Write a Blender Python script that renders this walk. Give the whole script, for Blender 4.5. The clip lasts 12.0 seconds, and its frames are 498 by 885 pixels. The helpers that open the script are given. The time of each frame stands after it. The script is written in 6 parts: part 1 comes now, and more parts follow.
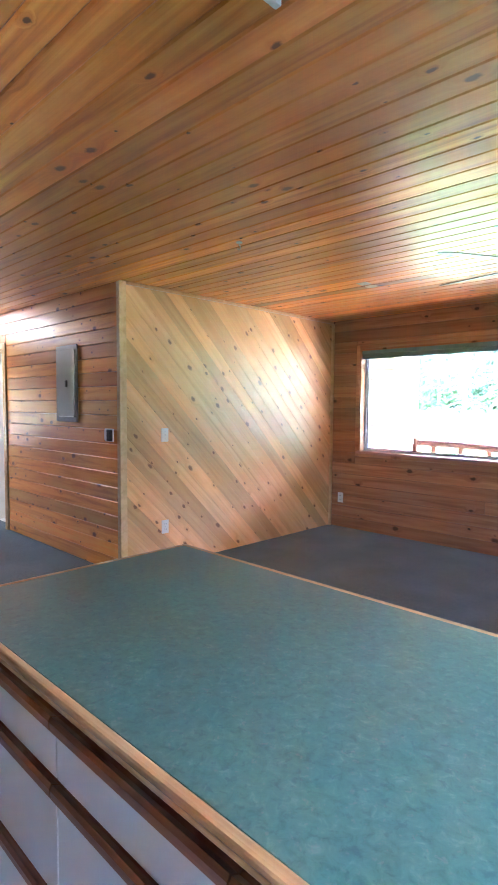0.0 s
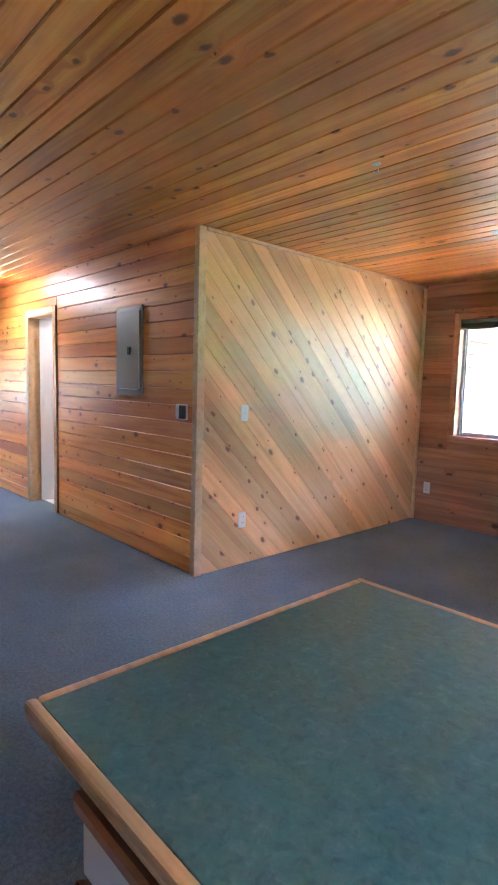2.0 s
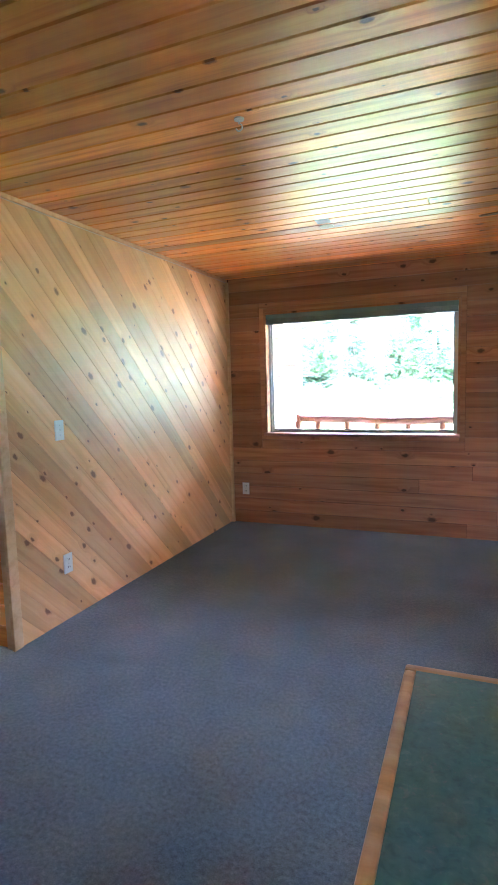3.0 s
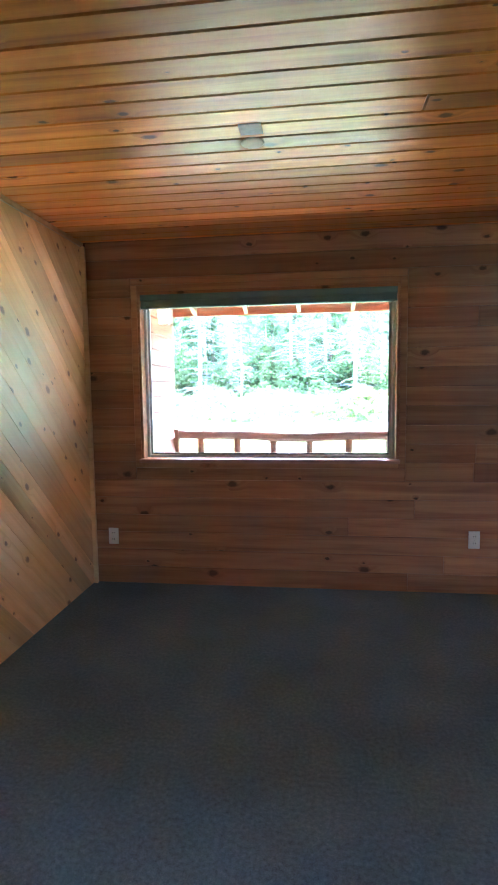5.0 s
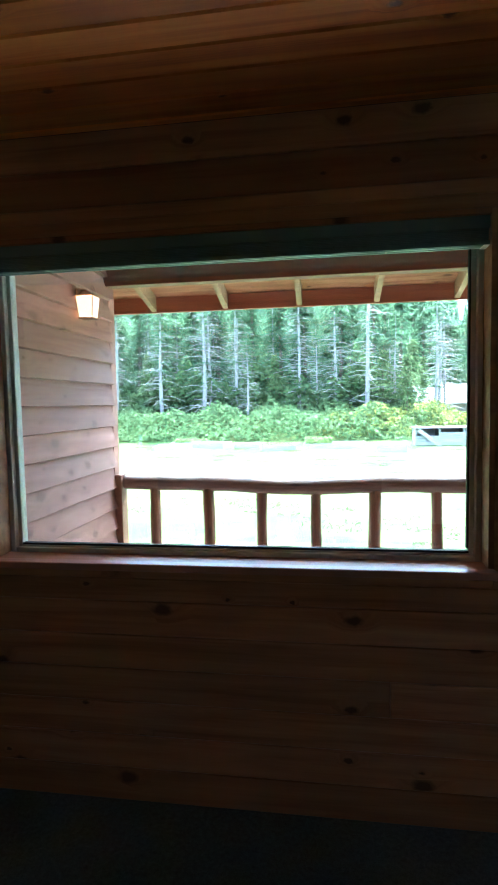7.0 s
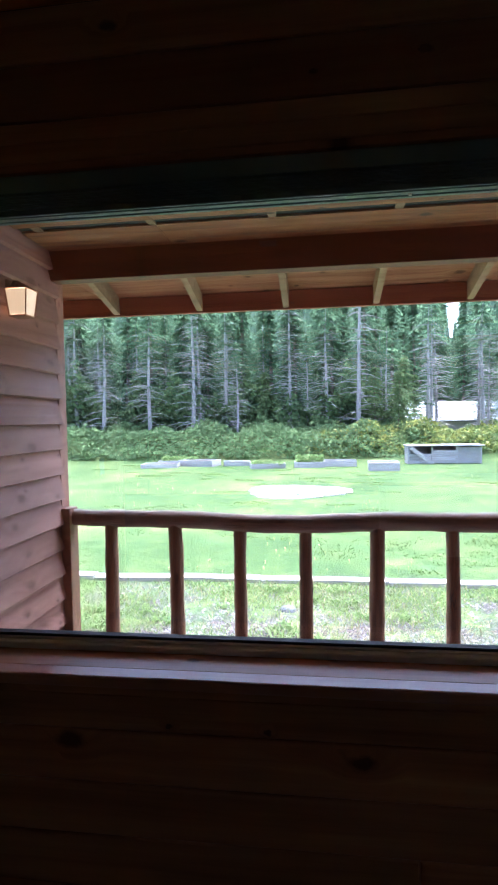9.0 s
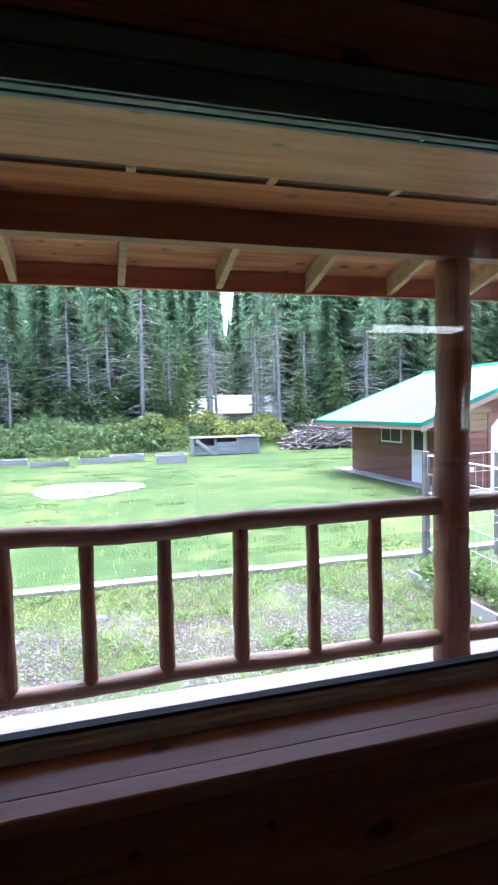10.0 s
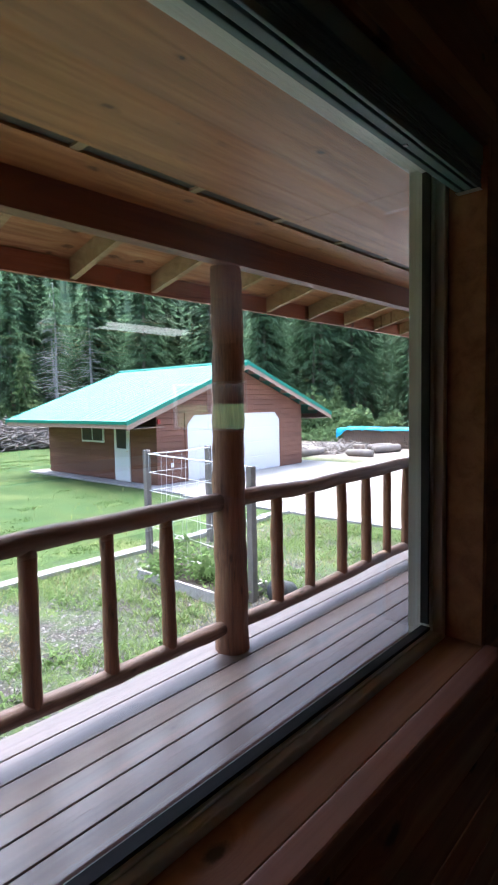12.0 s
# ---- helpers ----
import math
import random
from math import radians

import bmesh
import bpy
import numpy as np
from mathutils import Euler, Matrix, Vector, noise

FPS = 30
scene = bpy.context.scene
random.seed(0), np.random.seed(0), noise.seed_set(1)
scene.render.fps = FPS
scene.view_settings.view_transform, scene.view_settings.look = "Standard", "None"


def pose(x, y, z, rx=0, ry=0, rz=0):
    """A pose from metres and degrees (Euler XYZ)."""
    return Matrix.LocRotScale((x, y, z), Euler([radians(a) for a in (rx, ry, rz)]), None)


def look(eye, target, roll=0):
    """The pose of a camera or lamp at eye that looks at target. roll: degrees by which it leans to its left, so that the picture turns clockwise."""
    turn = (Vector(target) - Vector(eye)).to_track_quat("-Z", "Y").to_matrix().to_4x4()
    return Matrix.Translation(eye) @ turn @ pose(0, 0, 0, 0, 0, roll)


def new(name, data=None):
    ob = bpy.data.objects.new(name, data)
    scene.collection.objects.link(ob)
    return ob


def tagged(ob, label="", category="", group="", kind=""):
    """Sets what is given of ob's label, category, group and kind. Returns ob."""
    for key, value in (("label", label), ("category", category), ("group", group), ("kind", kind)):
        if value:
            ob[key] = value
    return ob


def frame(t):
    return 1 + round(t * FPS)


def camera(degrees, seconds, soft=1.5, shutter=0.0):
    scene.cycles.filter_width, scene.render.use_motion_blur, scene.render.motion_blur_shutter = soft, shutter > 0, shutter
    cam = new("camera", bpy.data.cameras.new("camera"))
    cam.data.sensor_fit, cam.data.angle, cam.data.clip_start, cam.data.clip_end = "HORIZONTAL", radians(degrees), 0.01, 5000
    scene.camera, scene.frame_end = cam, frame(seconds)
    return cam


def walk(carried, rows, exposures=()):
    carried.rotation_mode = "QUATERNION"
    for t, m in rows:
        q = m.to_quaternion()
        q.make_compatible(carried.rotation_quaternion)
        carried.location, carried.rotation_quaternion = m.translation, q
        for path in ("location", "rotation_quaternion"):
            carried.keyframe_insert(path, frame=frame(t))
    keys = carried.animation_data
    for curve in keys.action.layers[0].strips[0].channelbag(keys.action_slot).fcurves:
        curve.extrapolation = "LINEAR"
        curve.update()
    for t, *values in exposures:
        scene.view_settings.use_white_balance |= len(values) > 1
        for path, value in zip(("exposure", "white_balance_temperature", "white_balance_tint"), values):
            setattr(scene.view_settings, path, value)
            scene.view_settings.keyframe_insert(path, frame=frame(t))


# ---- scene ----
cam = camera(49.2, 12.0, soft=1.8)
PATH = [
    (0, (0.785, -0.015, 1.427), (-0.612, 1.41, 1.295), 0.5),
    (0.5, (0.744, 0.045, 1.435), (-0.546, 1.566, 1.287), 1.4),
    (1, (0.595, 0.099, 1.409), (-0.837, 1.487, 1.255), 2.9),
    (1.5, (0.268, 0.102, 1.398), (-1.239, 1.405, 1.225), 2.5),
    (2, (-0.073, 0.145, 1.392), (-1.534, 1.494, 1.176), 1.6),
    (2.5, (-0.441, 0.226, 1.417), (-1.612, 1.834, 1.209), 0.7),
    (3, (-0.811, 0.323, 1.417), (-1.572, 2.16, 1.201), -1.6),
    (3.5, (-1.097, 0.538, 1.404), (-1.646, 2.441, 1.127), -0.8),
    (5.3, (-1.463, 1.91, 1.427), (-1.706, 3.885, 1.232), -0.9),
    (5.5, (-1.456, 2.113, 1.432), (-1.705, 4.088, 1.235), -0.8),
    (6, (-1.466, 2.588, 1.468), (-1.72, 4.564, 1.293), -0.9),
    (6.5, (-1.453, 3.06, 1.48), (-1.715, 5.037, 1.33), -0.5),
    (7, (-1.454, 3.501, 1.486), (-1.745, 5.474, 1.344), -1.1),
    (9, (-1.461, 4.164, 1.495), (-1.719, 6.146, 1.415), -1.0),
    (9.5, (-1.628, 4.297, 1.483), (-1.566, 6.294, 1.395), -0.0),
    (10, (-1.846, 4.509, 1.499), (-1.31, 6.431, 1.379), -1.4),
    (10.5, (-1.954, 4.714, 1.501), (-1.087, 6.513, 1.395), -1.1),
    (11, (-2.055, 4.842, 1.502), (-0.864, 6.443, 1.368), -0.3),
    (11.5, (-2.183, 4.904, 1.508), (-0.751, 6.292, 1.356), -1.4),
    (12, (-2.227, 4.924, 1.515), (-0.747, 6.261, 1.366), -1.1),
]
EXPOSURES = [(0.0, 8.0, 4750, 19), (1.0, 7.75, 4750, 21), (2.5, 7.95, 4850, 22), (3.5, 7.25, 4800, 15), (5.5, 6.65, 4700, 6), (6.0, 6.05, 4650, 1), (6.5, 5.5, 4600, -2), (7.0, 4.75, 4750, -3), (9.0, 3.45, 5000, 18), (9.5, 3.45, 5000, 19), (10.0, 3.25, 5050, 18), (10.5, 3.1, 5150, 17), (11.5, 2.85, 5300, 13), (12.0, 2.85, 5300, 13)]
walk(cam, [(t, look(e, g, r)) for t, e, g, r in PATH], EXPOSURES)

# ---- world and sun ----
world = bpy.data.worlds.new("sky")
scene.world = world
world.use_nodes = True
wn = world.node_tree
sky = wn.nodes.new("ShaderNodeTexSky")
sky.sky_type = "NISHITA"
sky.sun_disc = False
sky.sun_elevation = radians(75)
sky.sun_rotation = radians(22)
sky.dust_density = 9.0
sky.air_density = 0.7
sky.ozone_density = 0.5
wn.links.new(sky.outputs[0], wn.nodes["Background"].inputs["Color"])
wn.nodes["Background"].inputs["Strength"].default_value = 0.15

sun = new("sun", bpy.data.lights.new("sun", "SUN"))
sun.data.energy = 0.5
sun.data.angle = radians(60)
sun.data.color = (1.0, 0.96, 0.91)
sun.matrix_world = look((4.85, 12.0, 48.3), (0, 0, 0))

# ---- mesh helpers ----


def finish(name, bm, mat, parent=None, label="", smooth=False):
    me = bpy.data.meshes.new(name)
    bm.to_mesh(me)
    bm.free()
    if smooth:
        for p in me.polygons:
            p.use_smooth = True
    me.materials.append(mat)
    ob = new(name, me)
    if parent is not None:
        ob.parent = parent
    if label:
        tagged(ob, label)
    return ob


def part(name, bm, mat, parent, label="", smooth=False):
    return finish(name, bm, mat, parent, label, smooth)


def share(name, me, parent, m):
    ob = new(name, me)
    ob.parent = parent
    ob.matrix_basis = m
    return ob


def thing(name, x, y, z, label, category, group="", rz=0):
    ob = new(name)
    ob.matrix_basis = pose(x, y, z, 0, 0, rz)
    ob.empty_display_size = 0.1
    return tagged(ob, label, category, group)


def structure(ob, label=""):
    return tagged(ob, label, "", "", "structure")


def box(bm, x0, x1, y0, y1, z0, z1, bevel=0.0):
    m = Matrix.Translation(((x0 + x1) / 2, (y0 + y1) / 2, (z0 + z1) / 2)) @ Matrix.Diagonal((x1 - x0, y1 - y0, z1 - z0, 1))
    r = bmesh.ops.create_cube(bm, size=1, matrix=m)
    if bevel:
        es = list({e for v in r["verts"] for e in v.link_edges})
        bmesh.ops.bevel(bm, geom=es, offset=bevel, segments=2, affect="EDGES", profile=0.5)
    return bm


def boxed(x0, x1, y0, y1, z0, z1, bevel=0.0):
    return box(bmesh.new(), x0, x1, y0, y1, z0, z1, bevel)


def tube(bm, pts, radii, n=8, caps=True):
    """A lofted tube along pts."""
    rings = []
    for i, p in enumerate(pts):
        p = Vector(p)
        d = Vector(pts[min(i + 1, len(pts) - 1)]) - Vector(pts[max(i - 1, 0)])
        d.normalize()
        a = d.orthogonal().normalized() if abs(d.z) < 0.9 else Vector((1, 0, 0)).cross(d).normalized()
        if abs(d.z) < 0.9:
            a = d.cross(Vector((0, 0, 1))).normalized()
        b = d.cross(a)
        rings.append([bm.verts.new(p + radii[i] * (math.cos(k * math.tau / n) * a + math.sin(k * math.tau / n) * b)) for k in range(n)])
    for r, s in zip(rings, rings[1:]):
        for k in range(n):
            bm.faces.new((r[k], r[(k + 1) % n], s[(k + 1) % n], s[k]))
    if caps:
        bm.faces.new(rings[0][::-1])
        bm.faces.new(rings[-1])
    return bm


def clip_poly(poly, a, b, c):
    """The part of a convex polygon where a*x + b*y <= c."""
    out = []
    for i, p in enumerate(poly):
        q = poly[(i + 1) % len(poly)]
        dp, dq = a * p[0] + b * p[1] - c, a * q[0] + b * q[1] - c
        if dp <= 0:
            out.append(p)
        if dp * dq < 0:
            s = dp / (dp - dq)
            out.append((p[0] + s * (q[0] - p[0]), p[1] + s * (q[1] - p[1])))
    return out


def area2(poly):
    return sum(p[0] * q[1] - q[0] * p[1] for p, q in zip(poly, poly[1:] + poly[:1]))


def inset_poly(poly, d):
    """Each side moved in by d, for a convex polygon that runs counter-clockwise."""
    out = poly
    for p, q in zip(poly, poly[1:] + poly[:1]):
        ex, ey = q[0] - p[0], q[1] - p[1]
        n = math.hypot(ex, ey)
        if n < 1e-6:
            continue
        a, b = ey / n, -ex / n
        out = clip_poly(out, a, b, a * p[0] + b * p[1] - d)
        if len(out) < 3:
            return []
    return out


def prism(bm, poly, w0, w1, chamfer=0.0):
    """A board with that outline from w0 to w1, its upper rim chamfered."""
    if area2(poly) < 0:
        poly = poly[::-1]
    inner = inset_poly(poly, chamfer) if chamfer else poly
    if len(inner) != len(poly):
        inner, chamfer = poly, 0.0
    low = [bm.verts.new((p[0], p[1], w0)) for p in poly]
    n = len(poly)
    rings = [low]
    if chamfer:
        rings.append([bm.verts.new((p[0], p[1], w1 - chamfer)) for p in poly])
    rings.append([bm.verts.new((p[0], p[1], w1)) for p in inner])
    for r, s in zip(rings, rings[1:]):
        for k in range(n):
            bm.faces.new((r[k], r[(k + 1) % n], s[(k + 1) % n], s[k]))
    bm.faces.new(rings[-1])
    bm.faces.new(low[::-1])
    return bm


def rect(x0, x1, y0, y1):
    return [(x0, y0), (x1, y0), (x1, y1), (x0, y1)]


def minus(r, hole):
    """A rectangle (x0, x1, y0, y1) less a hole: rectangles."""
    x0, x1, y0, y1 = r
    a0, a1, b0, b1 = hole
    if a0 >= x1 or a1 <= x0 or b0 >= y1 or b1 <= y0:
        return [r]
    out = []
    if a0 > x0:
        out.append((x0, a0, y0, y1))
    if a1 < x1:
        out.append((a1, x1, y0, y1))
    c0, c1 = max(a0, x0), min(a1, x1)
    if b0 > y0:
        out.append((c0, c1, y0, b0))
    if b1 < y1:
        out.append((c0, c1, b1, y1))
    return out


FACING = {
    "south": Matrix(((1, 0, 0, 0), (0, 0, -1, 0), (0, 1, 0, 0), (0, 0, 0, 1))),
    "east": Matrix(((0, 0, 1, 0), (1, 0, 0, 0), (0, 1, 0, 0), (0, 0, 0, 1))),
    "west": Matrix(((0, 0, -1, 0), (-1, 0, 0, 0), (0, 1, 0, 0), (0, 0, 0, 1))),
    "north": Matrix(((-1, 0, 0, 0), (0, 0, 1, 0), (0, 1, 0, 0), (0, 0, 0, 1))),
    "up": Matrix.Identity(4),
}


def board(parent, m, poly, thick, mat, name="plank", chamfer=0.003, turn=0.0):
    """A board as an object of its own: its outline in the plane of m, its grain along the direction turn."""
    cx = sum(p[0] for p in poly) / len(poly)
    cy = sum(p[1] for p in poly) / len(poly)
    c, s = math.cos(-turn), math.sin(-turn)
    loc = [((p[0] - cx) * c - (p[1] - cy) * s, (p[0] - cx) * s + (p[1] - cy) * c) for p in poly]
    bm = prism(bmesh.new(), loc, 0, thick, chamfer)
    ob = finish(name, bm, mat, parent)
    ob.matrix_basis = m @ Matrix.Translation((cx, cy, 0)) @ Matrix.Rotation(turn, 4, "Z")
    return ob


def plank_rows(parent, m, u0, u1, v0, v1, pitch, holes, thick, mat, longest=9.0, gap=0.0012, seed=1, chamfer=0.003):
    rng = random.Random(seed)
    v = v0
    while v < v1 - 0.01:
        top = min(v + pitch, v1)
        cuts = [u0]
        while u1 - cuts[-1] > longest:
            cuts.append(cuts[-1] + rng.uniform(0.5, 1.0) * longest)
        cuts.append(u1)
        for a, b in zip(cuts, cuts[1:]):
            if b - a < 0.05:
                continue
            pieces = [(a, b, v, top)]
            for h in holes:
                pieces = [q for p in pieces for q in minus(p, h)]
            for p in pieces:
                if p[1] - p[0] > 0.012 and p[3] - p[2] > 0.012:
                    board(parent, m, rect(p[0] + gap, p[1] - gap, p[2] + gap, p[3] - gap), thick, mat, chamfer=chamfer)
        v = top


# ---- materials ----


class Nodes:
    """A short way to write node trees."""

    def __init__(self, name):
        self.mat = bpy.data.materials.new(name)
        self.mat.use_nodes = True
        self.t = self.mat.node_tree
        self.bsdf = self.t.nodes["Principled BSDF"]

    def n(self, kind, **inputs):
        node = self.t.nodes.new("ShaderNode" + kind)
        for key, val in inputs.items():
            key = key.replace("_", " ")
            if hasattr(val, "is_output"):
                self.t.links.new(val, node.inputs[key])
            else:
                node.inputs[key].default_value = val
        return node

    def math(self, op, a, b=0.0, clamp=False):
        node = self.t.nodes.new("ShaderNodeMath")
        node.operation = op
        node.use_clamp = clamp
        for i, v in enumerate((a, b)):
            if hasattr(v, "is_output"):
                self.t.links.new(v, node.inputs[i])
            else:
                node.inputs[i].default_value = v
        return node.outputs[0]

    def vmath(self, op, a, b):
        node = self.t.nodes.new("ShaderNodeVectorMath")
        node.operation = op
        for i, v in enumerate((a, b)):
            if hasattr(v, "is_output"):
                self.t.links.new(v, node.inputs[i])
            else:
                node.inputs[i].default_value = v
        return node.outputs[0]

    def mix(self, fac, a, b, mode="MIX"):
        node = self.t.nodes.new("ShaderNodeMix")
        node.data_type = "RGBA"
        node.blend_type = mode
        for i, v in ((0, fac), (6, a), (7, b)):
            if hasattr(v, "is_output"):
                self.t.links.new(v, node.inputs[i])
            elif i == 0:
                node.inputs[i].default_value = v
            else:
                node.inputs[i].default_value = (*v, 1)
        return node.outputs[2]

    def span(self, v, a, b, c=0.0, d=1.0):
        node = self.n("MapRange", Value=v)
        node.inputs[1].default_value, node.inputs[2].default_value = a, b
        node.inputs[3].default_value, node.inputs[4].default_value = c, d
        return node.outputs[0]

    def ramp(self, v, *stops):
        node = self.n("ValToRGB", Fac=v)
        els = node.color_ramp.elements
        els[0].position, els[0].color = stops[0][0], (*stops[0][1], 1)
        els[1].position, els[1].color = stops[-1][0], (*stops[-1][1], 1)
        for p, c in stops[1:-1]:
            els.new(p).color = (*c, 1)
        return node.outputs[0]

    def noise(self, vec, scale, detail=3.0, rough=0.55, dist=0.0):
        return self.n("TexNoise", Vector=vec, Scale=scale, Detail=detail, Roughness=rough, Distortion=dist).outputs[0]

    def set(self, **inputs):
        for key, val in inputs.items():
            key = key.replace("_", " ")
            if hasattr(val, "is_output"):
                self.t.links.new(val, self.bsdf.inputs[key])
            elif key in ("Base Color", "Emission Color"):
                self.bsdf.inputs[key].default_value = (*val, 1)
            else:
                self.bsdf.inputs[key].default_value = val
        return self

    def bump(self, height, strength, distance=0.01):
        b = self.n("Bump", Strength=strength, Distance=distance, Height=height)
        self.t.links.new(b.outputs[0], self.bsdf.inputs["Normal"])
        return self


def wood(name, dark, mid, light, rough=0.35, island=False, knots=0.5, red=(0.3, 0.1, 0.04), tone=0.5, knot_col=(0.06, 0.022, 0.01), coat=0.0, spread=1.0, ksize=1.0):
    k = Nodes(name)
    co = k.n("TexCoord").outputs["Object"]
    rnd = k.n("NewGeometry").outputs["Random Per Island"] if island else k.n("ObjectInfo").outputs["Random"]
    off = k.n("CombineXYZ", X=k.math("MULTIPLY", rnd, 53.0), Y=k.math("MULTIPLY", rnd, 31.0), Z=k.math("MULTIPLY", rnd, 17.0)).outputs[0]
    p = k.vmath("ADD", co, off)
    vor = k.n("TexVoronoi", Vector=k.vmath("MULTIPLY", p, (4.0, 6.5, 0.01)), Scale=1.0)
    vor.voronoi_dimensions = "2D"
    cell = k.n("SeparateColor", Color=vor.outputs["Color"])
    dist = k.math("ADD", vor.outputs["Distance"], k.math("MULTIPLY", k.math("SUBTRACT", k.noise(p, 38.0, 3.0, 0.65), 0.5), 0.13))
    size = k.span(k.math("POWER", cell.outputs[1], 1.8), 0.0, 1.0, 0.045 * ksize, 0.19 * ksize)
    has = k.math("LESS_THAN", cell.outputs[0], knots)
    knot = k.math("MULTIPLY", k.math("SUBTRACT", 1.0, k.span(k.math("DIVIDE", dist, size), 0.5, 1.0)), has)
    halo = k.math("MULTIPLY", k.math("SUBTRACT", 1.0, k.span(k.math("DIVIDE", dist, size), 0.6, 2.6)), has)
    bend = k.n("CombineXYZ", X=0.0, Y=k.math("MULTIPLY", halo, 0.05), Z=0.0).outputs[0]
    q = k.vmath("ADD", p, bend)
    g1 = k.noise(k.vmath("MULTIPLY", q, (0.7, 13.0, 13.0)), 1.6, 4.0, 0.55, 0.5)
    g2 = k.noise(k.vmath("MULTIPLY", q, (2.5, 150.0, 150.0)), 1.0, 2.0, 0.6)
    g = k.math("ADD", k.math("MULTIPLY", g1, 0.85), k.math("MULTIPLY", g2, 0.15))
    col = k.ramp(g, (0.3, dark), (0.5, mid), (0.72, light))
    r2 = k.n("TexWhiteNoise", Vector=off)
    v = k.span(r2.outputs["Value"], 0.0, 1.0, 1.0 - 0.32 * spread, 1.0 + 0.28 * spread)
    hsv = k.n("HueSaturation", Saturation=1.0, Value=v, Color=col)
    redness = k.math("MULTIPLY", k.span(rnd, 1.0 - tone, 1.0), 0.55, True)
    col = k.mix(redness, hsv.outputs[0], red)
    col = k.mix(k.math("MULTIPLY", halo, 0.3), col, dark)
    col = k.mix(k.math("MULTIPLY", knot, 0.88), col, knot_col)
    rg = k.math("ADD", rough - 0.06, k.math("MULTIPLY", k.noise(k.vmath("MULTIPLY", p, (1.0, 4.0, 4.0)), 3.0), 0.14))
    k.set(Base_Color=col, Roughness=rg, Coat_Weight=coat, Coat_Roughness=0.22)
    k.bump(k.math("SUBTRACT", g, k.math("MULTIPLY", knot, 0.3)), 0.12, 0.004)
    return k.mat


def log_mat(name, dark, mid, light, grey):
    """Peeled log: streaky grain, long drying cracks, greyed patches and small knots."""
    k = Nodes(name)
    co = k.n("TexCoord").outputs["Object"]
    rnd = k.n("ObjectInfo").outputs["Random"]
    off = k.n("CombineXYZ", X=k.math("MULTIPLY", rnd, 41.0), Y=k.math("MULTIPLY", rnd, 7.0), Z=k.math("MULTIPLY", rnd, 13.0)).outputs[0]
    p = k.vmath("ADD", co, off)
    grain = k.noise(k.vmath("MULTIPLY", p, (1.6, 42.0, 42.0)), 1.0, 5.0, 0.65, 0.6)
    fine = k.noise(k.vmath("MULTIPLY", p, (9.0, 210.0, 210.0)), 1.0, 2.0, 0.6)
    f = k.math("ADD", k.math("MULTIPLY", grain, 0.75), k.math("MULTIPLY", fine, 0.25))
    col = k.ramp(f, (0.33, dark), (0.5, mid), (0.66, light))
    worn = k.span(k.noise(k.vmath("MULTIPLY", p, (2.2, 9.0, 9.0)), 1.3, 4.0, 0.6), 0.5, 0.68)
    col = k.mix(k.math("MULTIPLY", worn, 0.6), col, grey)
    crack = k.noise(k.vmath("MULTIPLY", p, (1.1, 34.0, 34.0)), 1.0, 3.0, 0.5, 1.2)
    line = k.math("SUBTRACT", 1.0, k.span(k.math("ABSOLUTE", k.math("SUBTRACT", crack, 0.5)), 0.0, 0.016))
    line = k.math("MULTIPLY", line, k.span(k.noise(p, 3.5, 2.0), 0.48, 0.58))
    spot = k.n("TexVoronoi", Vector=k.vmath("MULTIPLY", p, (5.0, 16.0, 16.0)), Scale=1.0)
    knot = k.math("SUBTRACT", 1.0, k.span(spot.outputs["Distance"], 0.08, 0.2))
    marks = k.math("MAXIMUM", line, k.math("MULTIPLY", knot, 0.8))
    col = k.mix(k.math("MULTIPLY", marks, 0.85), col, (0.035, 0.018, 0.011))
    k.set(Base_Color=col, Roughness=k.span(f, 0.3, 0.7, 0.48, 0.64))
    k.bump(k.math("SUBTRACT", f, marks), 0.5, 0.006)
    return k.mat


def plain(name, col, rough=0.5, metal=0.0, vary=0.12, scale=6.0, bump=0.05, fine=180.0):
    k = Nodes(name)
    co = k.n("TexCoord").outputs["Object"]
    a = k.noise(co, scale, 4.0)
    b = k.noise(co, fine, 2.0)
    f = k.math("ADD", k.math("MULTIPLY", a, 0.7), k.math("MULTIPLY", b, 0.3))
    lo = tuple(c * (1 - vary) for c in col)
    hi = tuple(min(1.0, c * (1 + vary)) for c in col)
    k.set(Base_Color=k.ramp(f, (0.3, lo), (0.7, hi)), Metallic=metal, Roughness=k.span(a, 0.2, 0.8, rough - 0.06, rough + 0.08))
    k.bump(f, bump, 0.003)
    return k.mat


def glow(name, col, strength):
    k = Nodes(name)
    k.set(Base_Color=(0.85, 0.85, 0.82), Roughness=0.4, Emission_Color=col, Emission_Strength=strength)
    return k.mat


def carpet_mat():
    k = Nodes("carpet")
    co = k.n("TexCoord").outputs["Object"]
    a = k.noise(co, 2.2, 4.0)
    b = k.noise(co, 260.0, 2.0, 0.7)
    c = k.noise(co, 60.0, 3.0, 0.7)
    f = k.math("ADD", k.math("MULTIPLY", b, 0.42), k.math("ADD", k.math("MULTIPLY", c, 0.38), k.math("MULTIPLY", a, 0.2)))
    k.set(Base_Color=k.ramp(f, (0.34, (0.03, 0.043, 0.053)), (0.5, (0.098, 0.13, 0.15)), (0.66, (0.19, 0.235, 0.26))), Roughness=0.95, Specular_IOR_Level=0.15, Sheen_Weight=0.2)
    k.bump(f, 0.6, 0.008)
    return k.mat


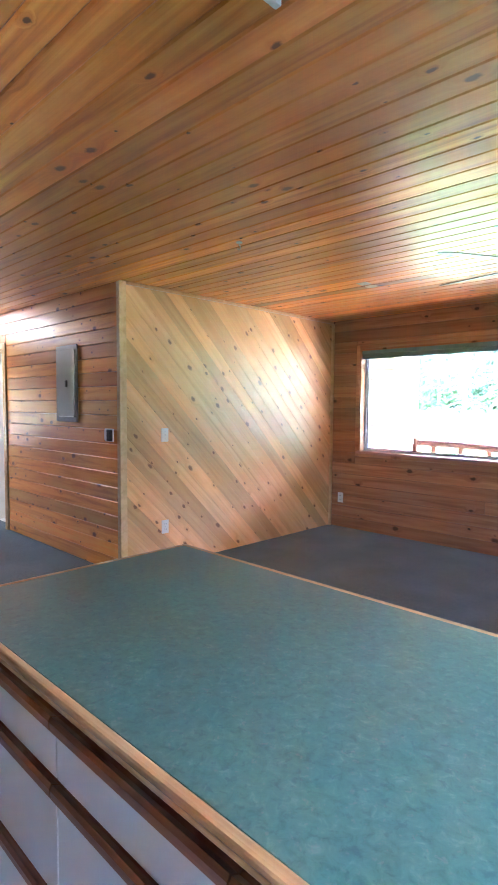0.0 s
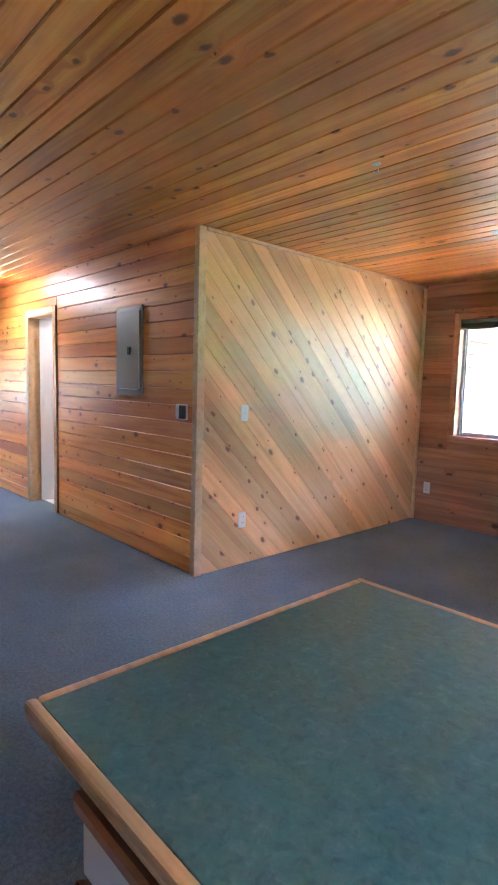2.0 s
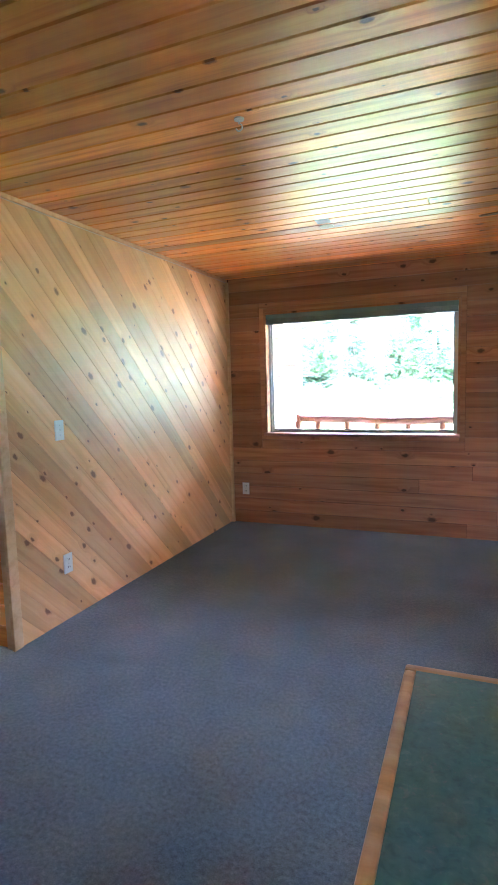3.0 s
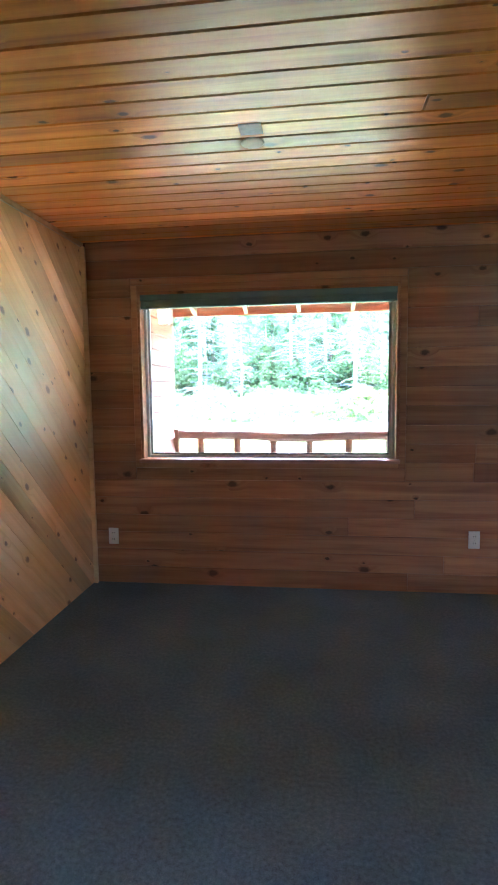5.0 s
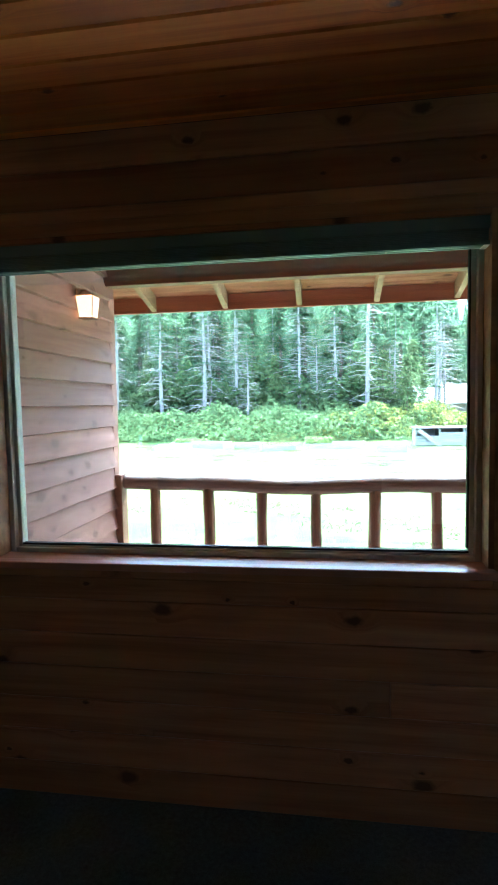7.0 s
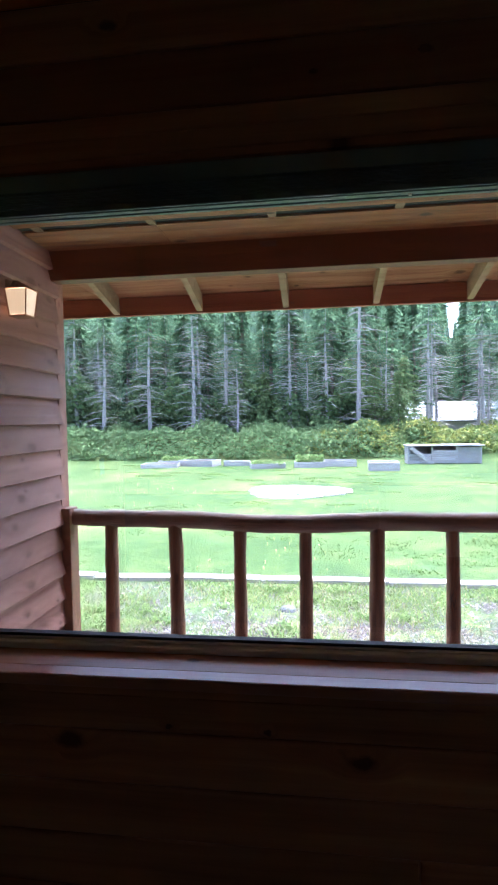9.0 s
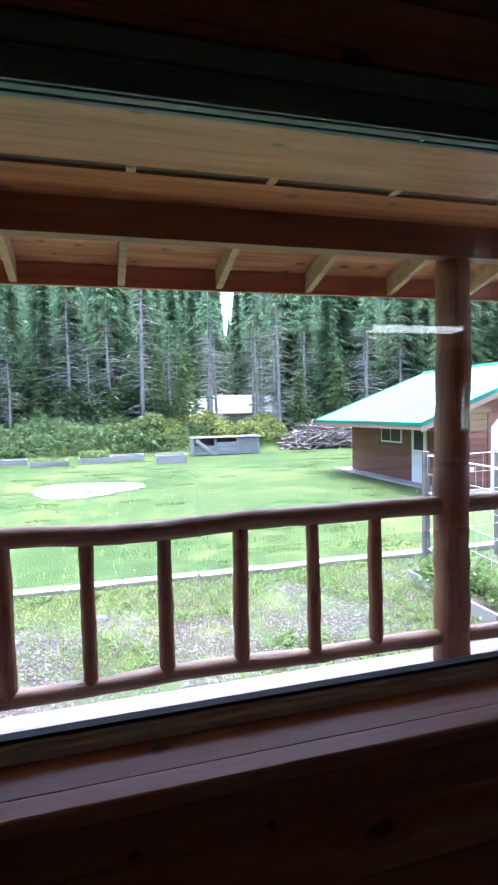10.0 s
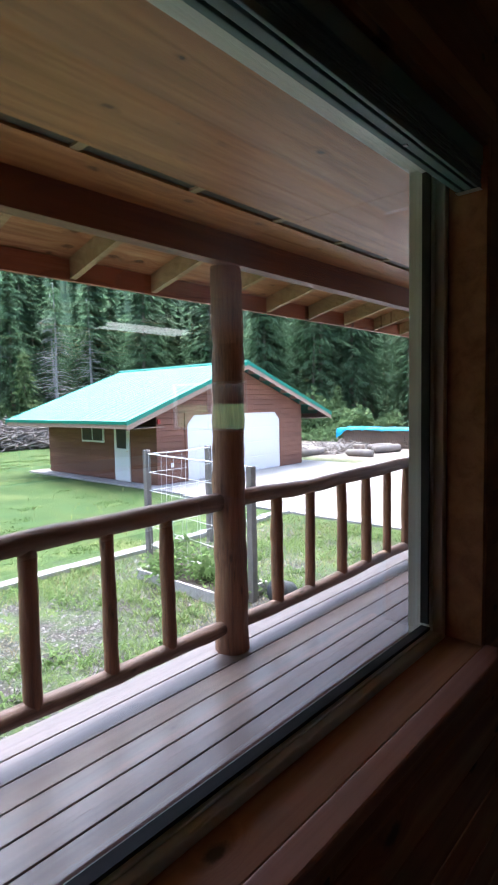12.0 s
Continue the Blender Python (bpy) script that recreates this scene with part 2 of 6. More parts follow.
def laminate_mat():
    k = Nodes("teal_laminate")
    co = k.n("TexCoord").outputs["Object"]
    a = k.noise(co, 3.0, 4.0)
    b = k.noise(co, 44.0, 5.0, 0.65, 0.6)
    c = k.noise(k.vmath("ADD", co, (7.0, 3.0, 1.0)), 52.0, 3.0, 0.6, 0.4)
    col = k.ramp(b, (0.3, (0.034, 0.09, 0.094)), (0.45, (0.054, 0.13, 0.128)), (0.58, (0.07, 0.155, 0.146)), (0.72, (0.125, 0.2, 0.185)))
    col = k.mix(k.math("MULTIPLY", k.span(c, 0.57, 0.66), 0.45), col, (0.025, 0.055, 0.085))
    d = k.noise(k.vmath("ADD", co, (2.0, 9.0, 1.0)), 70.0, 3.0, 0.6, 0.4)
    col = k.mix(k.math("MULTIPLY", k.span(d, 0.61, 0.7), 0.35), col, (0.2, 0.17, 0.18))
    col = k.mix(k.span(a, 0.3, 0.7, 0.0, 0.25), col, (0.03, 0.09, 0.1))
    k.set(Base_Color=col, Roughness=k.span(b, 0.2, 0.8, 0.3, 0.42))
    k.bump(k.noise(co, 300.0), 0.05, 0.002)
    return k.mat


def ground_mat():
    """Lawn, with a weedy gravel strip beside the house and dirt by the log yard."""
    k = Nodes("lawn_and_gravel")
    co = k.n("TexCoord").outputs["Object"]
    sep = k.n("SeparateXYZ", Vector=co)
    a = k.noise(co, 0.22, 4.0)
    b = k.noise(co, 2.2, 4.0, 0.6)
    c = k.noise(co, 14.0, 3.0, 0.65)
    f = k.math("ADD", k.math("MULTIPLY", a, 0.3), k.math("ADD", k.math("MULTIPLY", b, 0.4), k.math("MULTIPLY", c, 0.3)))
    lawn = k.ramp(f, (0.39, (0.022, 0.052, 0.012)), (0.5, (0.05, 0.085, 0.022)), (0.59, (0.1, 0.122, 0.038)))
    lawn = k.mix(k.math("MULTIPLY", k.span(k.noise(co, 1.1, 3.0), 0.58, 0.68), 0.55), lawn, (0.03, 0.078, 0.026))
    lawn = k.mix(k.math("MULTIPLY", k.span(k.noise(k.vmath("ADD", co, (9.0, 4.0, 0.0)), 0.5, 3.0), 0.56, 0.7), 0.5), lawn, (0.17, 0.18, 0.06))
    vor = k.n("TexVoronoi", Vector=co, Scale=30.0)
    chip = k.n("SeparateColor", Color=vor.outputs["Color"]).outputs[0]
    stone = k.mix(k.span(vor.outputs["Distance"], 0.15, 0.55), k.ramp(chip, (0.1, (0.07, 0.062, 0.056)), (0.5, (0.14, 0.128, 0.116)), (0.95, (0.27, 0.25, 0.23))), (0.045, 0.038, 0.033))
    near = k.math("SUBTRACT", 1.0, k.span(k.math("ADD", sep.outputs[1], k.math("MULTIPLY", b, 2.5)), 12.4, 14.2))
    side = k.math("SUBTRACT", 1.0, k.span(sep.outputs[0], 6.0, 7.5))
    patch = k.span(k.math("ADD", k.math("MULTIPLY", a, 0.5), k.math("MULTIPLY", b, 0.5)), 0.43, 0.56)
    fac = k.math("MULTIPLY", k.math("MULTIPLY", near, side), k.math("SUBTRACT", 1.0, k.math("MULTIPLY", patch, 0.95)))
    col = k.mix(fac, lawn, stone)
    yard = k.math("MULTIPLY", k.span(sep.outputs[0], 16.5, 18.5), k.math("SUBTRACT", 1.0, k.span(sep.outputs[1], 24.0, 28.0)))
    yard = k.math("MULTIPLY", yard, k.span(k.math("ADD", sep.outputs[1], k.math("MULTIPLY", b, 3.0)), 14.5, 17.0))
    col = k.mix(yard, col, k.ramp(c, (0.35, (0.13, 0.1, 0.08)), (0.65, (0.36, 0.31, 0.26))))
    k.set(Base_Color=col, Roughness=0.95, Specular_IOR_Level=0.2)
    k.bump(k.math("ADD", c, k.math("MULTIPLY", vor.outputs["Distance"], 0.6)), 0.5, 0.05)
    return k.mat


def leaf_mat(name, dark, mid, light, rough=0.6, trans=0.45):
    k = Nodes(name)
    rnd = k.n("NewGeometry").outputs["Random Per Island"]
    obj = k.n("ObjectInfo").outputs["Random"]
    co = k.n("TexCoord").outputs["Object"]
    big = k.noise(co, 0.6, 3.0)
    f = k.math("ADD", k.math("MULTIPLY", rnd, 0.45), k.math("ADD", k.math("MULTIPLY", big, 0.4), k.math("MULTIPLY", obj, 0.15)))
    col = k.ramp(f, (0.22, dark), (0.48, mid), (0.75, light))
    k.set(Base_Color=col, Roughness=rough, Specular_IOR_Level=0.2)
    thin = k.n("BsdfTranslucent", Color=col)
    mixer = k.t.nodes.new("ShaderNodeMixShader")
    mixer.inputs[0].default_value = trans
    k.t.links.new(k.bsdf.outputs[0], mixer.inputs[1])
    k.t.links.new(thin.outputs[0], mixer.inputs[2])
    k.t.links.new(mixer.outputs[0], k.t.nodes["Material Output"].inputs["Surface"])
    return k.mat


CEILING_WOOD = wood("amber_varnished_pine", (0.48, 0.125, 0.014), (0.73, 0.262, 0.031), (0.86, 0.405, 0.07), 0.34, True, 0.5, (0.52, 0.15, 0.026), 0.5, (0.1, 0.03, 0.01), spread=1.1, ksize=0.85)
DIAGONAL_WOOD = wood("pale_knotty_cedar", (0.62, 0.335, 0.13), (0.765, 0.455, 0.19), (0.84, 0.545, 0.255), 0.4, False, 0.75, (0.56, 0.29, 0.11), 0.5, (0.2, 0.08, 0.032), spread=0.75, ksize=0.85)
HALL_WOOD = wood("orange_knotty_cedar", (0.62, 0.2, 0.03), (0.84, 0.36, 0.056), (0.91, 0.475, 0.1), 0.34, False, 0.7, (0.44, 0.1, 0.03), 0.5, (0.17, 0.05, 0.02), ksize=0.9)
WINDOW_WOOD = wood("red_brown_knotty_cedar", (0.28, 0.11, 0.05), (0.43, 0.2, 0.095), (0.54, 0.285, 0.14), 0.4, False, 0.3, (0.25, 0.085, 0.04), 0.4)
TRIM_WOOD = wood("light_trim_pine", (0.62, 0.39, 0.17), (0.75, 0.51, 0.25), (0.81, 0.58, 0.31), 0.38, False, 0.15, tone=0.1)
SILL_WOOD = wood("glossy_sill_board", (0.36, 0.17, 0.115), (0.46, 0.235, 0.165), (0.54, 0.3, 0.22), 0.34, False, 0.1, tone=0.0, coat=0.2)
OAK = wood("honey_oak", (0.32, 0.17, 0.07), (0.5, 0.3, 0.135), (0.63, 0.42, 0.22), 0.33, False, 0.0, tone=0.0, spread=0.3)
OAK_DARK = wood("red_oak", (0.14, 0.045, 0.018), (0.24, 0.085, 0.03), (0.33, 0.13, 0.05), 0.4, False, 0.0, tone=0.0, spread=0.3)
DECK_WOOD = wood("grey_brown_deck_stain", (0.125, 0.096, 0.085), (0.175, 0.137, 0.122), (0.215, 0.172, 0.154), 0.33, False, 0.08, (0.23, 0.165, 0.14), 0.3, (0.08, 0.055, 0.05), spread=0.35)
LOG_WOOD = log_mat("stained_peeled_log", (0.12, 0.05, 0.026), (0.25, 0.115, 0.06), (0.37, 0.195, 0.108), (0.22, 0.13, 0.09))
RAIL_WOOD = log_mat("weathered_peeled_log", (0.12, 0.066, 0.046), (0.23, 0.145, 0.105), (0.35, 0.24, 0.185), (0.25, 0.2, 0.175))
SIDING_WOOD = wood("pinkish_stained_siding", (0.3, 0.135, 0.095), (0.44, 0.222, 0.16), (0.54, 0.295, 0.22), 0.6, False, 0.75, (0.42, 0.25, 0.2), 0.4, (0.22, 0.11, 0.08), spread=0.6, ksize=1.3)
PLYWOOD = wood("tan_plywood", (0.22, 0.078, 0.024), (0.4, 0.16, 0.054), (0.54, 0.255, 0.096), 0.46, False, 0.12, tone=0.0, spread=0.2)
SHEATHING = wood("rough_plywood_sheathing", (0.26, 0.1, 0.045), (0.47, 0.22, 0.11), (0.62, 0.36, 0.2), 0.65, False, 0.7, tone=0.0, spread=0.2)
BEAM_WOOD = wood("dark_red_beam", (0.1, 0.028, 0.014), (0.15, 0.046, 0.022), (0.21, 0.07, 0.034), 0.55, False, 0.3, tone=0.1, spread=0.3)
FASCIA_WOOD = wood("red_brown_fascia", (0.22, 0.065, 0.032), (0.34, 0.115, 0.056), (0.43, 0.165, 0.08), 0.55, False, 0.4, tone=0.1, spread=0.3)
RAFTER_WOOD = wood("raw_rafter_lumber", (0.28, 0.19, 0.105), (0.42, 0.3, 0.175), (0.53, 0.4, 0.25), 0.65, False, 0.2, tone=0.0, spread=0.5)
GARAGE_WOOD = wood("russet_stained_siding", (0.13, 0.055, 0.032), (0.2, 0.088, 0.052), (0.26, 0.12, 0.072), 0.65, False, 0.1, (0.15, 0.055, 0.03), 0.4, spread=0.5)
GREY_WOOD = wood("weathered_grey_lumber", (0.24, 0.225, 0.215), (0.37, 0.35, 0.335), (0.47, 0.45, 0.43), 0.8, False, 0.2, tone=0.0, spread=0.5)
BROWN_DOOR = wood("brown_door_veneer", (0.16, 0.06, 0.022), (0.25, 0.1, 0.035), (0.32, 0.14, 0.05), 0.35, False, 0.0, tone=0.0)
CARPET = carpet_mat()
LAMINATE = laminate_mat()
GROUND = ground_mat()
WHITE_PAINT = plain("white_paint", (0.78, 0.77, 0.74), 0.45, 0, 0.04)
WHITE_LAM = plain("white_laminate", (0.68, 0.68, 0.645), 0.35, 0, 0.04)
WALL_PAINT = plain("cream_wall_paint", (0.6, 0.52, 0.42), 0.7, 0, 0.05)
VINYL = plain("white_vinyl", (0.68, 0.7, 0.67), 0.35, 0, 0.04)
PLATE = plain("white_plastic", (0.82, 0.81, 0.78), 0.3, 0, 0.02)
SLOT = plain("dark_slot", (0.03, 0.03, 0.03), 0.6)
PANEL_GREY = plain("grey_enamel", (0.29, 0.285, 0.27), 0.4, 0.3, 0.06, 4.0)
BRASS = plain("brass", (0.6, 0.4, 0.15), 0.3, 1.0)
COPPER = plain("aged_copper", (0.3, 0.15, 0.09), 0.45, 0.5)
IRON = plain("dark_iron", (0.06, 0.05, 0.045), 0.5, 0.4)
STEEL = plain("bright_steel", (0.6, 0.6, 0.58), 0.3, 1.0)
BLIND = plain("grey_teal_blind", (0.19, 0.29, 0.3), 0.45, 0, 0.06)
BLACK_RUBBER = plain("black_gasket", (0.015, 0.015, 0.015), 0.6)
CONCRETE = plain("pale_concrete", (0.29, 0.275, 0.265), 0.85, 0, 0.24, 1.2, 0.2, 60.0)
STONE_EDGE = plain("pale_edging_stone", (0.27, 0.26, 0.25), 0.85, 0, 0.2, 5.0, 0.3, 60.0)
GRAVEL = plain("grey_gravel", (0.2, 0.188, 0.178), 0.9, 0, 0.6, 3.0, 0.3, 40.0)
PATCH = plain("bare_scraped_wood", (0.66, 0.6, 0.5), 0.7, 0, 0.2, 30.0, 0.2)
PLUG = plain("pale_wood_plug", (0.72, 0.56, 0.36), 0.6, 0, 0.15, 20.0)
OPAL = plain("opal_glass", (0.72, 0.74, 0.7), 0.2, 0, 0.02)
BRONZE = plain("brushed_pewter", (0.27, 0.235, 0.2), 0.38, 0.5)
PEBBLE = plain("white_pebbles", (0.33, 0.32, 0.3), 0.8, 0, 0.2, 8.0, 0.4, 60.0)
GREEN_METAL = plain("green_metal_roof", (0.06, 0.28, 0.21), 0.55, 0.0, 0.06, 1.5)
GREEN_TRIM = plain("dark_green_metal", (0.02, 0.22, 0.15), 0.35, 0.1, 0.06)
TAN_TRIM = plain("tan_painted_trim", (0.36, 0.235, 0.175), 0.6, 0, 0.08)
PALE_ROOF = plain("pale_metal_roof", (0.5, 0.52, 0.54), 0.4, 0.1, 0.08)
TARP = plain("blue_tarp", (0.03, 0.33, 0.5), 0.45, 0, 0.15, 5.0)
BARK_LIGHT = plain("pale_grey_bark", (0.33, 0.305, 0.29), 0.9, 0, 0.3, 6.0, 0.4, 40.0)
BARK_DARK = plain("brown_bark", (0.16, 0.125, 0.1), 0.9, 0, 0.3, 6.0, 0.4, 40.0)
CUT_LOG = plain("cut_log_ends", (0.2, 0.14, 0.1), 0.85, 0, 0.45, 12.0)
OLD_POST = plain("grey_weathered_post", (0.17, 0.15, 0.135), 0.85, 0, 0.3, 9.0, 0.3)
STICK = plain("bleached_brushwood", (0.2, 0.175, 0.155), 0.9, 0, 0.35, 3.0)
SOIL = plain("dark_soil", (0.06, 0.045, 0.035), 0.95, 0, 0.3, 20.0, 0.5)
WIRE = plain("white_wire", (0.75, 0.75, 0.73), 0.5)
POT_GREY = plain("dark_grey_plastic", (0.05, 0.055, 0.06), 0.5)
SPRUCE = leaf_mat("spruce_needles", (0.095, 0.165, 0.09), (0.125, 0.205, 0.11), (0.15, 0.235, 0.122), rough=0.8, trans=0.66)
SPRUCE_PALE = leaf_mat("fresh_spruce_needles", (0.1, 0.15, 0.06), (0.16, 0.225, 0.09), (0.22, 0.3, 0.12), trans=0.5)
SHRUB = leaf_mat("shrub_leaves", (0.095, 0.15, 0.065), (0.135, 0.205, 0.09), (0.18, 0.255, 0.115), rough=0.8, trans=0.62)
YELLOW_LEAF = leaf_mat("yellow_green_leaves", (0.09, 0.14, 0.045), (0.15, 0.205, 0.065), (0.33, 0.33, 0.08))
GRASS = leaf_mat("grass_blades", (0.065, 0.112, 0.024), (0.115, 0.17, 0.042), (0.17, 0.215, 0.064), trans=0.55)
CLUMP = leaf_mat("dark_grass_clumps", (0.08, 0.145, 0.036), (0.12, 0.188, 0.05), (0.165, 0.225, 0.066), trans=0.65)
ROUGH = leaf_mat("rough_grass_blades", (0.12, 0.18, 0.05), (0.175, 0.25, 0.07), (0.24, 0.3, 0.1), trans=0.6)
STRAW = leaf_mat("dry_straw_grass", (0.2, 0.17, 0.1), (0.32, 0.28, 0.16), (0.42, 0.37, 0.22), trans=0.3)
DANDELION = plain("dandelion_yellow", (0.5, 0.48, 0.2), 0.7, 0, 0.3)
WEED = leaf_mat("weed_leaves", (0.12, 0.185, 0.06), (0.17, 0.25, 0.085), (0.23, 0.31, 0.115), rough=0.75, trans=0.6)
HALL_GLOW = glow("warm_lamp_glass", (1.0, 0.86, 0.62), 0.8)
TUBE_GLOW = glow("fluorescent_diffuser", (1.0, 0.93, 0.78), 0.44)
PORCH_GLOW = glow("porch_lamp_glass", (1.0, 0.62, 0.3), 6.0)
PORCH_GLASS = glow("frosted_lantern_glass", (1.0, 0.6, 0.28), 0.1)


def glass_mat():
    k = Nodes("window_glass")
    out = k.t.nodes["Material Output"]
    face = k.n("LayerWeight", Blend=0.5).outputs["Facing"]
    fres = k.math("ADD", 0.1, k.math("MULTIPLY", k.math("POWER", face, 5.0), 0.85))
    clear = k.n("BsdfTransparent", Color=(0.95, 0.97, 0.96, 1))
    gloss = k.n("BsdfGlossy", Roughness=0.0)
    mixer = k.t.nodes.new("ShaderNodeMixShader")
    k.t.links.new(fres, mixer.inputs[0])
    k.t.links.new(clear.outputs[0], mixer.inputs[1])
    k.t.links.new(gloss.outputs[0], mixer.inputs[2])
    k.t.links.new(mixer.outputs[0], out.inputs["Surface"])
    return k.mat


GLASS = glass_mat()

# ---- the house: setting ----
CEIL = 2.44
WX = -3.10      # face of the diagonal wall
HY = 2.45       # face of the hall wall
NY = 5.362      # inner face of the window wall
WIN = (-2.71, -0.92, 0.905, 2.09)
EXT = NY + 0.19
GZ = -1.0       # the ground outside

floor = structure(finish("floor", boxed(-9.1, 4.1, -4.1, NY + 0.01, -0.25, 0.0), CARPET), "blue-grey cut-pile carpet over the whole floor")
structure(finish("bathroom_floor", boxed(-7.0, WX - 0.13, HY + 0.13, NY, 0.0, 0.006), WHITE_PAINT))

# ceiling: one mesh of chamfered boards
rng = random.Random(4)
bm = bmesh.new()
y = -4.1
while y < NY:
    x = -9.1
    while x < 4.1:
        e = -1.07 if y < 3.79 < y + 0.115 and x < -2 else 4.1
        prism(bm, rect(x + 0.0008, e - 0.0008, -min(y + 0.115, NY + 0.01) + 0.0012, -y - 0.0012), 0, 0.016, 0.006)
        x = e
    y += 0.115
ceiling = structure(finish("ceiling", bm, CEILING_WOOD), "amber varnished tongue-and-groove pine board ceiling")
ceiling.matrix_basis = Matrix.Translation((0, 0, CEIL + 0.016)) @ Matrix.Rotation(math.pi, 4, "X")
structure(finish("ceiling_backing", boxed(-9.2, 4.2, -4.2, EXT, CEIL + 0.018, CEIL + 0.2), BEAM_WOOD))


def wall_with_holes(name, x0, x1, y0, y1, holes, mat, z1=CEIL + 0.02):
    """A wall along x with openings (x0, x1, z0, z1) through it."""
    pieces = [(x0, x1, 0.0, z1)]
    for h in holes:
        pieces = [q for p in pieces for q in minus(p, h)]
    bm = bmesh.new()
    for p in pieces:
        box(bm, p[0], p[1], y0, y1, p[2], p[3])
    return structure(finish(name, bm, mat))


DOOR1 = (-6.18, -5.50, 0.0, 2.05)
DOOR2 = (-8.30, -7.52, 0.0, 2.05)
wall_n = wall_with_holes("wall_north", -9.1, 4.1, NY + 0.016, EXT, [WIN], BEAM_WOOD)
wall_h = wall_with_holes("wall_hall", -9.1, WX - 0.016, HY + 0.016, HY + 0.12, [DOOR1, DOOR2], WALL_PAINT)
wall_d = structure(finish("wall_diagonal", boxed(WX - 0.12, WX - 0.016, HY + 0.121, NY + 0.015, 0, CEIL + 0.015), WALL_PAINT))
structure(finish("wall_south", boxed(-9.2, 4.2, -4.2, -4.1, 0, CEIL + 0.017), WINDOW_WOOD))
bm = bmesh.new()
for p in minus((-4.1, EXT, 0.0, CEIL + 0.017), (0.8, 1.5, 0.8, 1.7)):
    box(bm, -9.2, -9.1, p[0], p[1], p[2], p[3])
structure(finish("wall_west", bm, WINDOW_WOOD))
win3 = structure(new("window_3"))
part("pane", boxed(-9.16, -9.154, 0.8, 1.5, 0.8, 1.7), GLASS, win3).visible_shadow = False
for a in ((-9.19, -9.12, 0.8, 0.84, 0.8, 1.7), (-9.19, -9.12, 1.46, 1.5, 0.8, 1.7), (-9.19, -9.12, 0.84, 1.46, 0.8, 0.84), (-9.19, -9.12, 0.84, 1.46, 1.66, 1.7)):
    part("frame", boxed(*a), VINYL, win3)
structure(finish("wall_bathroom", boxed(-7.1, -7.0, HY + 0.121, NY + 0.015, 0, CEIL + 0.015), WHITE_PAINT))
bm = bmesh.new()
for p in minus((-4.1, NY + 0.015, 0.0, CEIL + 0.017), (-1.4, 0.4, 1.05, 1.85)):
    box(bm, 4.0, 4.14, p[0], p[1], p[2], p[3])
wall_e = structure(finish("wall_east", bm, WINDOW_WOOD))
win2 = structure(new("window_2"))
part("pane", boxed(4.06, 4.066, -1.4, 0.4, 1.05, 1.85), GLASS, win2).visible_shadow = False
for a in ((4.03, 4.1, -1.4, -1.36, 1.05, 1.85), (4.03, 4.1, 0.36, 0.4, 1.05, 1.85), (4.03, 4.1, -1.36, 0.36, 1.05, 1.09), (4.03, 4.1, -1.36, 0.36, 1.81, 1.85), (4.035, 4.095, -0.53, -0.47, 1.09, 1.81)):
    part("frame", boxed(*a), VINYL, win2)


def corner_trim(name, x0, x1, y0, y1, z0, z1):
    return structure(finish(name, boxed(x0, x1, y0, y1, z0, z1, 0.004), TRIM_WOOD))


corner_trim("trim_corner", WX - 0.014, WX + 0.008, HY - 0.02, HY + 0.045, 0, CEIL - 0.002)
corner_trim("trim_corner_hall", WX - 0.06, WX - 0.0145, HY - 0.008, HY + 0.014, 0, CEIL - 0.002)
corner_trim("trim_top", WX + 0.0005, WX + 0.016, HY + 0.047, NY - 0.002, CEIL - 0.028, CEIL - 0.002)
corner_trim("trim_inner_corner", WX + 0.001, WX + 0.03, NY - 0.03, NY - 0.003, 0, CEIL - 0.03)

# ---- the main window ----
win = structure(new("window_1"), "large fixed window with pale vinyl frame and wood casing")
x0, x1, z0, z1 = WIN
YF = NY + 0.085
JAMB = 0.018
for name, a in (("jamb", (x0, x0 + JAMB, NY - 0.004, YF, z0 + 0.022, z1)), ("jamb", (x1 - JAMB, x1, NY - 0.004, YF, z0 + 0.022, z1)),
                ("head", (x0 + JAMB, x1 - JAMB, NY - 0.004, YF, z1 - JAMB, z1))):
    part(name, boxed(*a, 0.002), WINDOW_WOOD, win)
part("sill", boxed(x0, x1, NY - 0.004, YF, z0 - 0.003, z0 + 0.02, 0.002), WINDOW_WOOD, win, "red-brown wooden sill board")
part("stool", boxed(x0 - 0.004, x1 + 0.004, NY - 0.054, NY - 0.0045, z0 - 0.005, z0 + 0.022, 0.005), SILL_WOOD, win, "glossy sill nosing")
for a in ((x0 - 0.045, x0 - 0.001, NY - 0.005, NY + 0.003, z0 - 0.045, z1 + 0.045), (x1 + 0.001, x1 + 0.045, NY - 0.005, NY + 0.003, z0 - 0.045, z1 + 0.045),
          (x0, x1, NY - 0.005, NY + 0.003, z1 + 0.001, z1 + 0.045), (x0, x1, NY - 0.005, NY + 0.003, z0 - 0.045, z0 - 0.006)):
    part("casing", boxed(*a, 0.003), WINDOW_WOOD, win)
FW = 0.036
for a in ((x0, x0 + FW, YF, YF + 0.09, z0, z1), (x1 - 0.036, x1, YF, YF + 0.09, z0, z1), (x0 + FW, x1 - 0.0362, YF, YF + 0.052, z0, z0 + FW), (x0 + FW, x1 - 0.0362, YF + 0.0525, YF + 0.09, z0, z0 + 0.01), (x0 + FW, x1 - 0.0362, YF, YF + 0.09, z1 - FW, z1)):
    part("window_frame", boxed(*a, 0.004), VINYL, win)
gx0, gx1, gz0, gz1 = x0 + FW, x1 - 0.036, z0 + FW, z1 - FW
